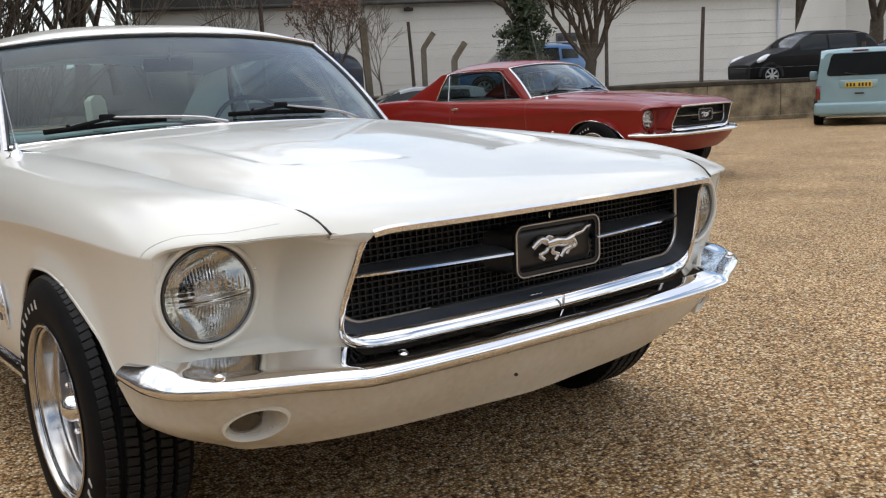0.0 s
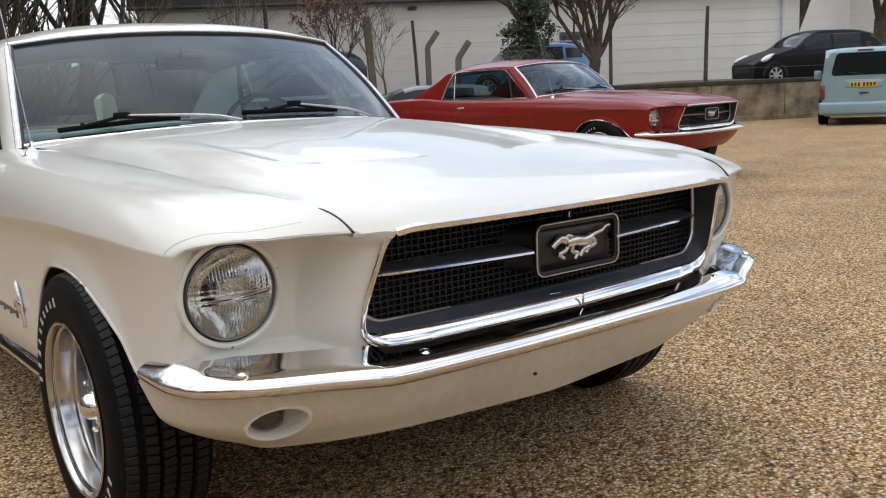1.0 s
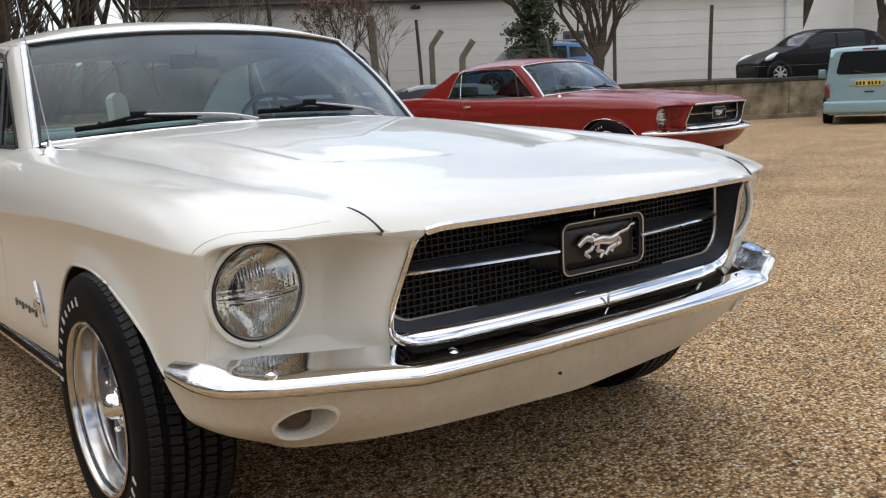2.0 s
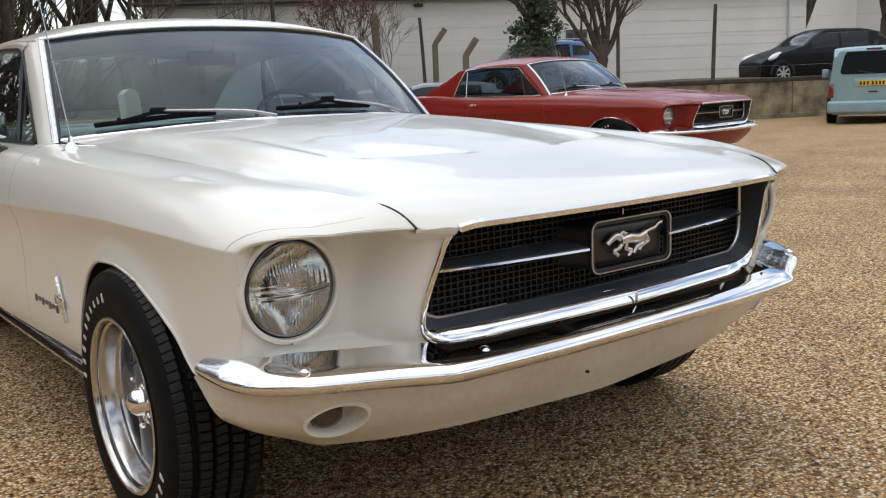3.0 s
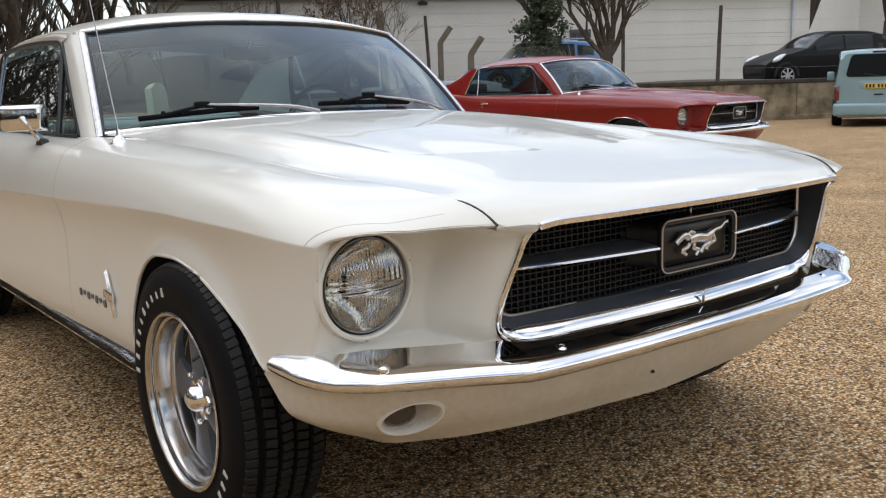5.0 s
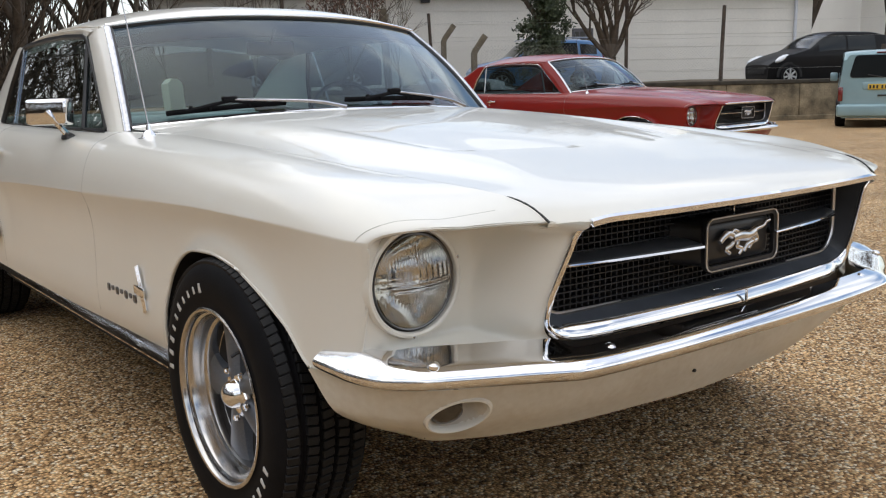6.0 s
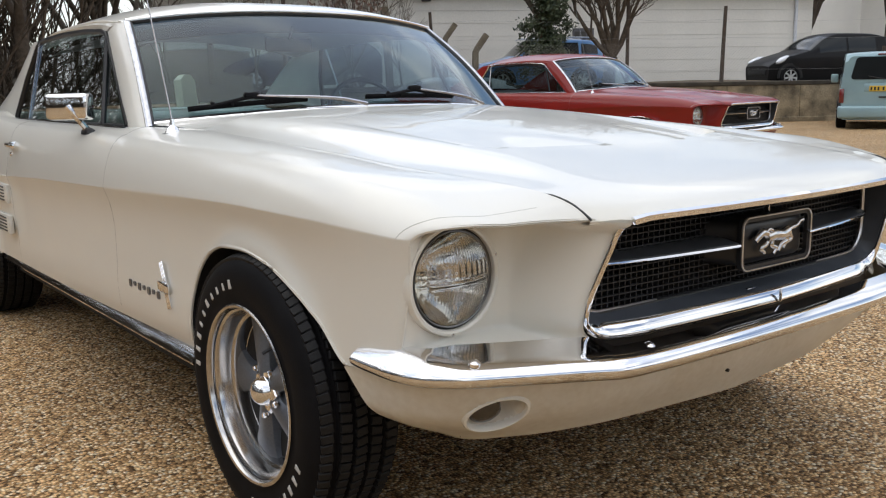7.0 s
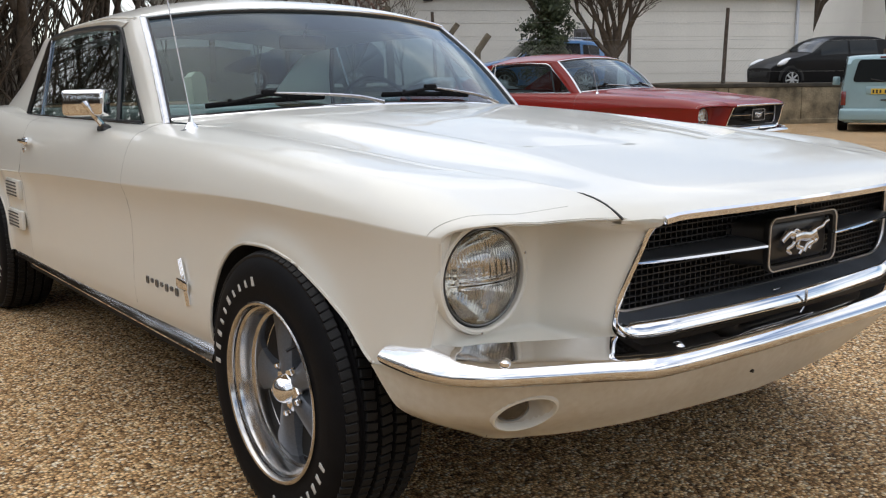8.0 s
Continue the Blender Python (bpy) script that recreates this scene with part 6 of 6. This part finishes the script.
VAN_PAINT = mat("pale_blue_van_paint", (0.25, 0.38, 0.42), 0.38, 0.2, coat=0.8, var=0.05, var_scale=3)
NAVY = mat("dark_blue_car_paint", (0.02, 0.03, 0.06), 0.35, coat=0.8, var=0.06)
CLEAR_LAMP = mat("clear_lamp_lens", (0.70, 0.72, 0.75), 0.15, 0.2, coat=1.0, var=0.15, var_scale=25)
PLATE = mat("yellow_number_plate", (0.62, 0.42, 0.05), 0.5, var=0.05)

HATCH_TOP = [(0, 0.62), (0.03, 0.72), (0.22, 0.98), (0.27, 1.03), (0.42, 1.40), (0.52, 1.50), (0.75, 1.49), (0.90, 1.38), (0.97, 1.10), (1, 0.9)]
HATCH_GLASS = [("windscreen", 0.285, 0.43, 0.62, 0, False), ("side_window", 0.36, 0.57, 0.44, 0.66, True), ("side_window", 0.585, 0.80, 0.44, 0.66, True), ("rear_window", 0.88, 0.965, 0.62, 0, False)]

# black hatchback on the bank, nose towards the tree; its length lies along the wall
L = 3.9
m = frame_at(1.70 + L / 2, 2.85, TOP - 0.21, -90)
car, skin = motor(m, "hatchback", "black small hatchback parked on the bank", BLACK_PAINT, L, 1.70, 1.50, HATCH_TOP, 0.86, HATCH_GLASS, wheels=(0.14, 0.84))
for sx in (-1, 1):
    lamp = lathe([(0.0, -0.20), (0.035, -0.15), (0.055, -0.05), (0.05, 0.06), (0.03, 0.15), (0.0, 0.21)], 16, "y")
    part("headlamp", moved(lamp, pose(sx * 0.765, -L / 2 + 0.34, 0.775, 24, 0, sx * 12) @ Matrix.Diagonal((1.5, 1.3, 1.4, 1))), CLEAR_LAMP, car, "bright swept headlamp")
part("grille", box((1.0, 0.03, 0.16), (0, -L / 2 - 0.005, 0.42), 0.02), UNDER, car)

# blue estate behind the red car
L = 3.6
EST_TOP = [(0, 0.62), (0.03, 0.74), (0.22, 0.92), (0.28, 0.98), (0.42, 1.38), (0.52, 1.44), (0.85, 1.42), (0.95, 1.30), (0.985, 1.0), (1, 0.85)]
EST_GLASS = HATCH_GLASS[:2] + [("side_window", 0.585, 0.78, 0.44, 0.66, True), ("side_window", 0.80, 0.93, 0.46, 0.64, True), ("rear_window", 0.935, 0.985, 0.62, 0, False)]
m = frame_at(-2.86 - L / 2, 3.4, TOP - 0.22, -90)
car, skin = motor(m, "estate_car", "bright blue estate car parked on the bank", BLUE_PAINT, L, 1.72, 1.44, EST_TOP, 0.86, EST_GLASS)
for sx in (-1, 1):
    part("tail_lamp", box((0.10, 0.10, 0.30), (sx * 0.74, L / 2 - 0.06, 1.02), 0.03, 2), RED_LENS, car, "red tail lamp")
part("roof_rail", joined(*[tube([Vector((sx * 0.60, -0.4, 1.43)), Vector((sx * 0.60, -0.3, 1.48)), Vector((sx * 0.60, 1.5, 1.46)), Vector((sx * 0.60, 1.6, 1.40))], 0.018) for sx in (-1, 1)]), mat_silver, car)

# dark cars further along
L = 4.1
m = frame_at(-9.0 - L / 2, 3.4, TOP - 0.1, -90)
motor(m, "saloon_car", "dark navy car behind the fence", NAVY, L, 1.72, 1.42, HATCH_TOP[:6] + [(0.75, 1.40), (0.90, 1.28), (0.97, 1.10), (1, 0.9)], 0.86, HATCH_GLASS)
m = frame_at(9.6, 6.2, TOP - 0.05, -118)
car, skin = motor(m, "estate_car", "dark grey estate car with red tail lamps on the bank", NAVY, 4.4, 1.8, 1.55, [(a, b * 1.06) for a, b in EST_TOP], 0.92, EST_GLASS)
for sx in (-1, 1):
    part("tail_lamp", box((0.12, 0.12, 0.30), (sx * 0.78, 2.12, 1.08), 0.03, 2), RED_LENS, car, "red tail lamp")
m = frame_at(-8.3, -1.0, -0.14, -90)
motor(m, "saloon_car", "low silver-grey car beside the wall", mat("silver_grey_paint", (0.24, 0.26, 0.28), 0.35, 0.5, coat=0.8), 4.2, 1.7, 1.18, [(p, q * 0.8) for p, q in HATCH_TOP], 0.72, HATCH_GLASS)

# pale blue van seen from behind
L, W, H = 4.1, 1.72, 1.62
VAN_TOP = [(0, 0.70), (0.02, 0.80), (0.16, 0.98), (0.20, 1.02), (0.33, 1.52), (0.40, 1.60), (0.55, 1.62), (0.93, 1.61), (0.975, 1.58), (0.99, 1.52), (1, 1.44)]
heading = math.degrees(math.atan2(0.48, 0.87))
m = pose(17.40 + 0.875 * L / 2, 7.90 + 0.48 * L / 2, ground_z(17.4, 7.9), 0, 0, heading + 90)
van, skin = motor(m, "van", "pale blue windowed van with its tailgate towards the yard", VAN_PAINT, L, W, H, VAN_TOP, 0.90,
                  [("windscreen", 0.21, 0.335, 0.62, 0, False), ("side_window", 0.33, 0.52, 0.44, 0.66, True), ("side_window", 0.56, 0.74, 0.44, 0.66, True), ("side_window", 0.77, 0.93, 0.46, 0.64, True)], wheels=(0.17, 0.83), van=True)
yb = L / 2
win = [Vector((x, 0, z)) for x, z in rounded_loop(1.30, 0.46, 0.08)]
for v in win:
    v.x *= 1 - 0.16 * (v.z + 0.23) / 0.46


gate = part("tailgate", moved(plate_of([Vector((x, 0, z)) for x, z in rounded_loop(1.40, 1.06, 0.10)], 0.035), pose(0, yb - 0.02, 0.98)), VAN_PAINT, van, "one-piece tailgate")
part("rear_window", moved(plate_of(win, 0.02), pose(0, yb + 0.005, 1.265)), DARKGLASS, gate, "dark rear window")
part("wiper", tube([Vector((0, yb + 0.04, 1.04)), Vector((0.30, yb + 0.035, 1.10))], 0.01), BLACK, gate)
part("plate_recess", box((0.72, 0.03, 0.17), (0.02, yb + 0.012, 0.865), 0.02), VAN_PAINT, gate)
pl = part("number_plate", box((0.52, 0.012, 0.115), (0.02, yb + 0.034, 0.845), 0.006, 1), PLATE, gate, "yellow number plate with plain dark bars")
for k in range(7):
    part("bar", box((0.036, 0.006, 0.07), (-0.19 + 0.066 * k + (0.03 if k > 3 else 0), yb + 0.042, 0.845), 0.002, 1), BLACK, pl)
part("handle", box((0.18, 0.03, 0.03), (0, yb + 0.025, 0.67), 0.01), BLACK, gate)
part("bumper", box((1.74, 0.16, 0.26), (0, yb + 0.0, 0.36), 0.05, 3), VAN_PAINT, van, "painted rear bumper")
for sx in (-1, 1):
    part("tail_lamp", box((0.10, 0.08, 0.30), (sx * 0.80, yb - 0.01, 0.70), 0.02, 2), RED_LENS, van, "upright red tail lamp")
    part("door_mirror", box((0.16, 0.08, 0.20), (sx * 0.98, -0.75, 1.05), 0.03, 2), VAN_PAINT, van)
part("high_brake_light", box((0.30, 0.03, 0.03), (0, yb - 0.05, 1.545), 0.008, 1), RED_LENS, van)
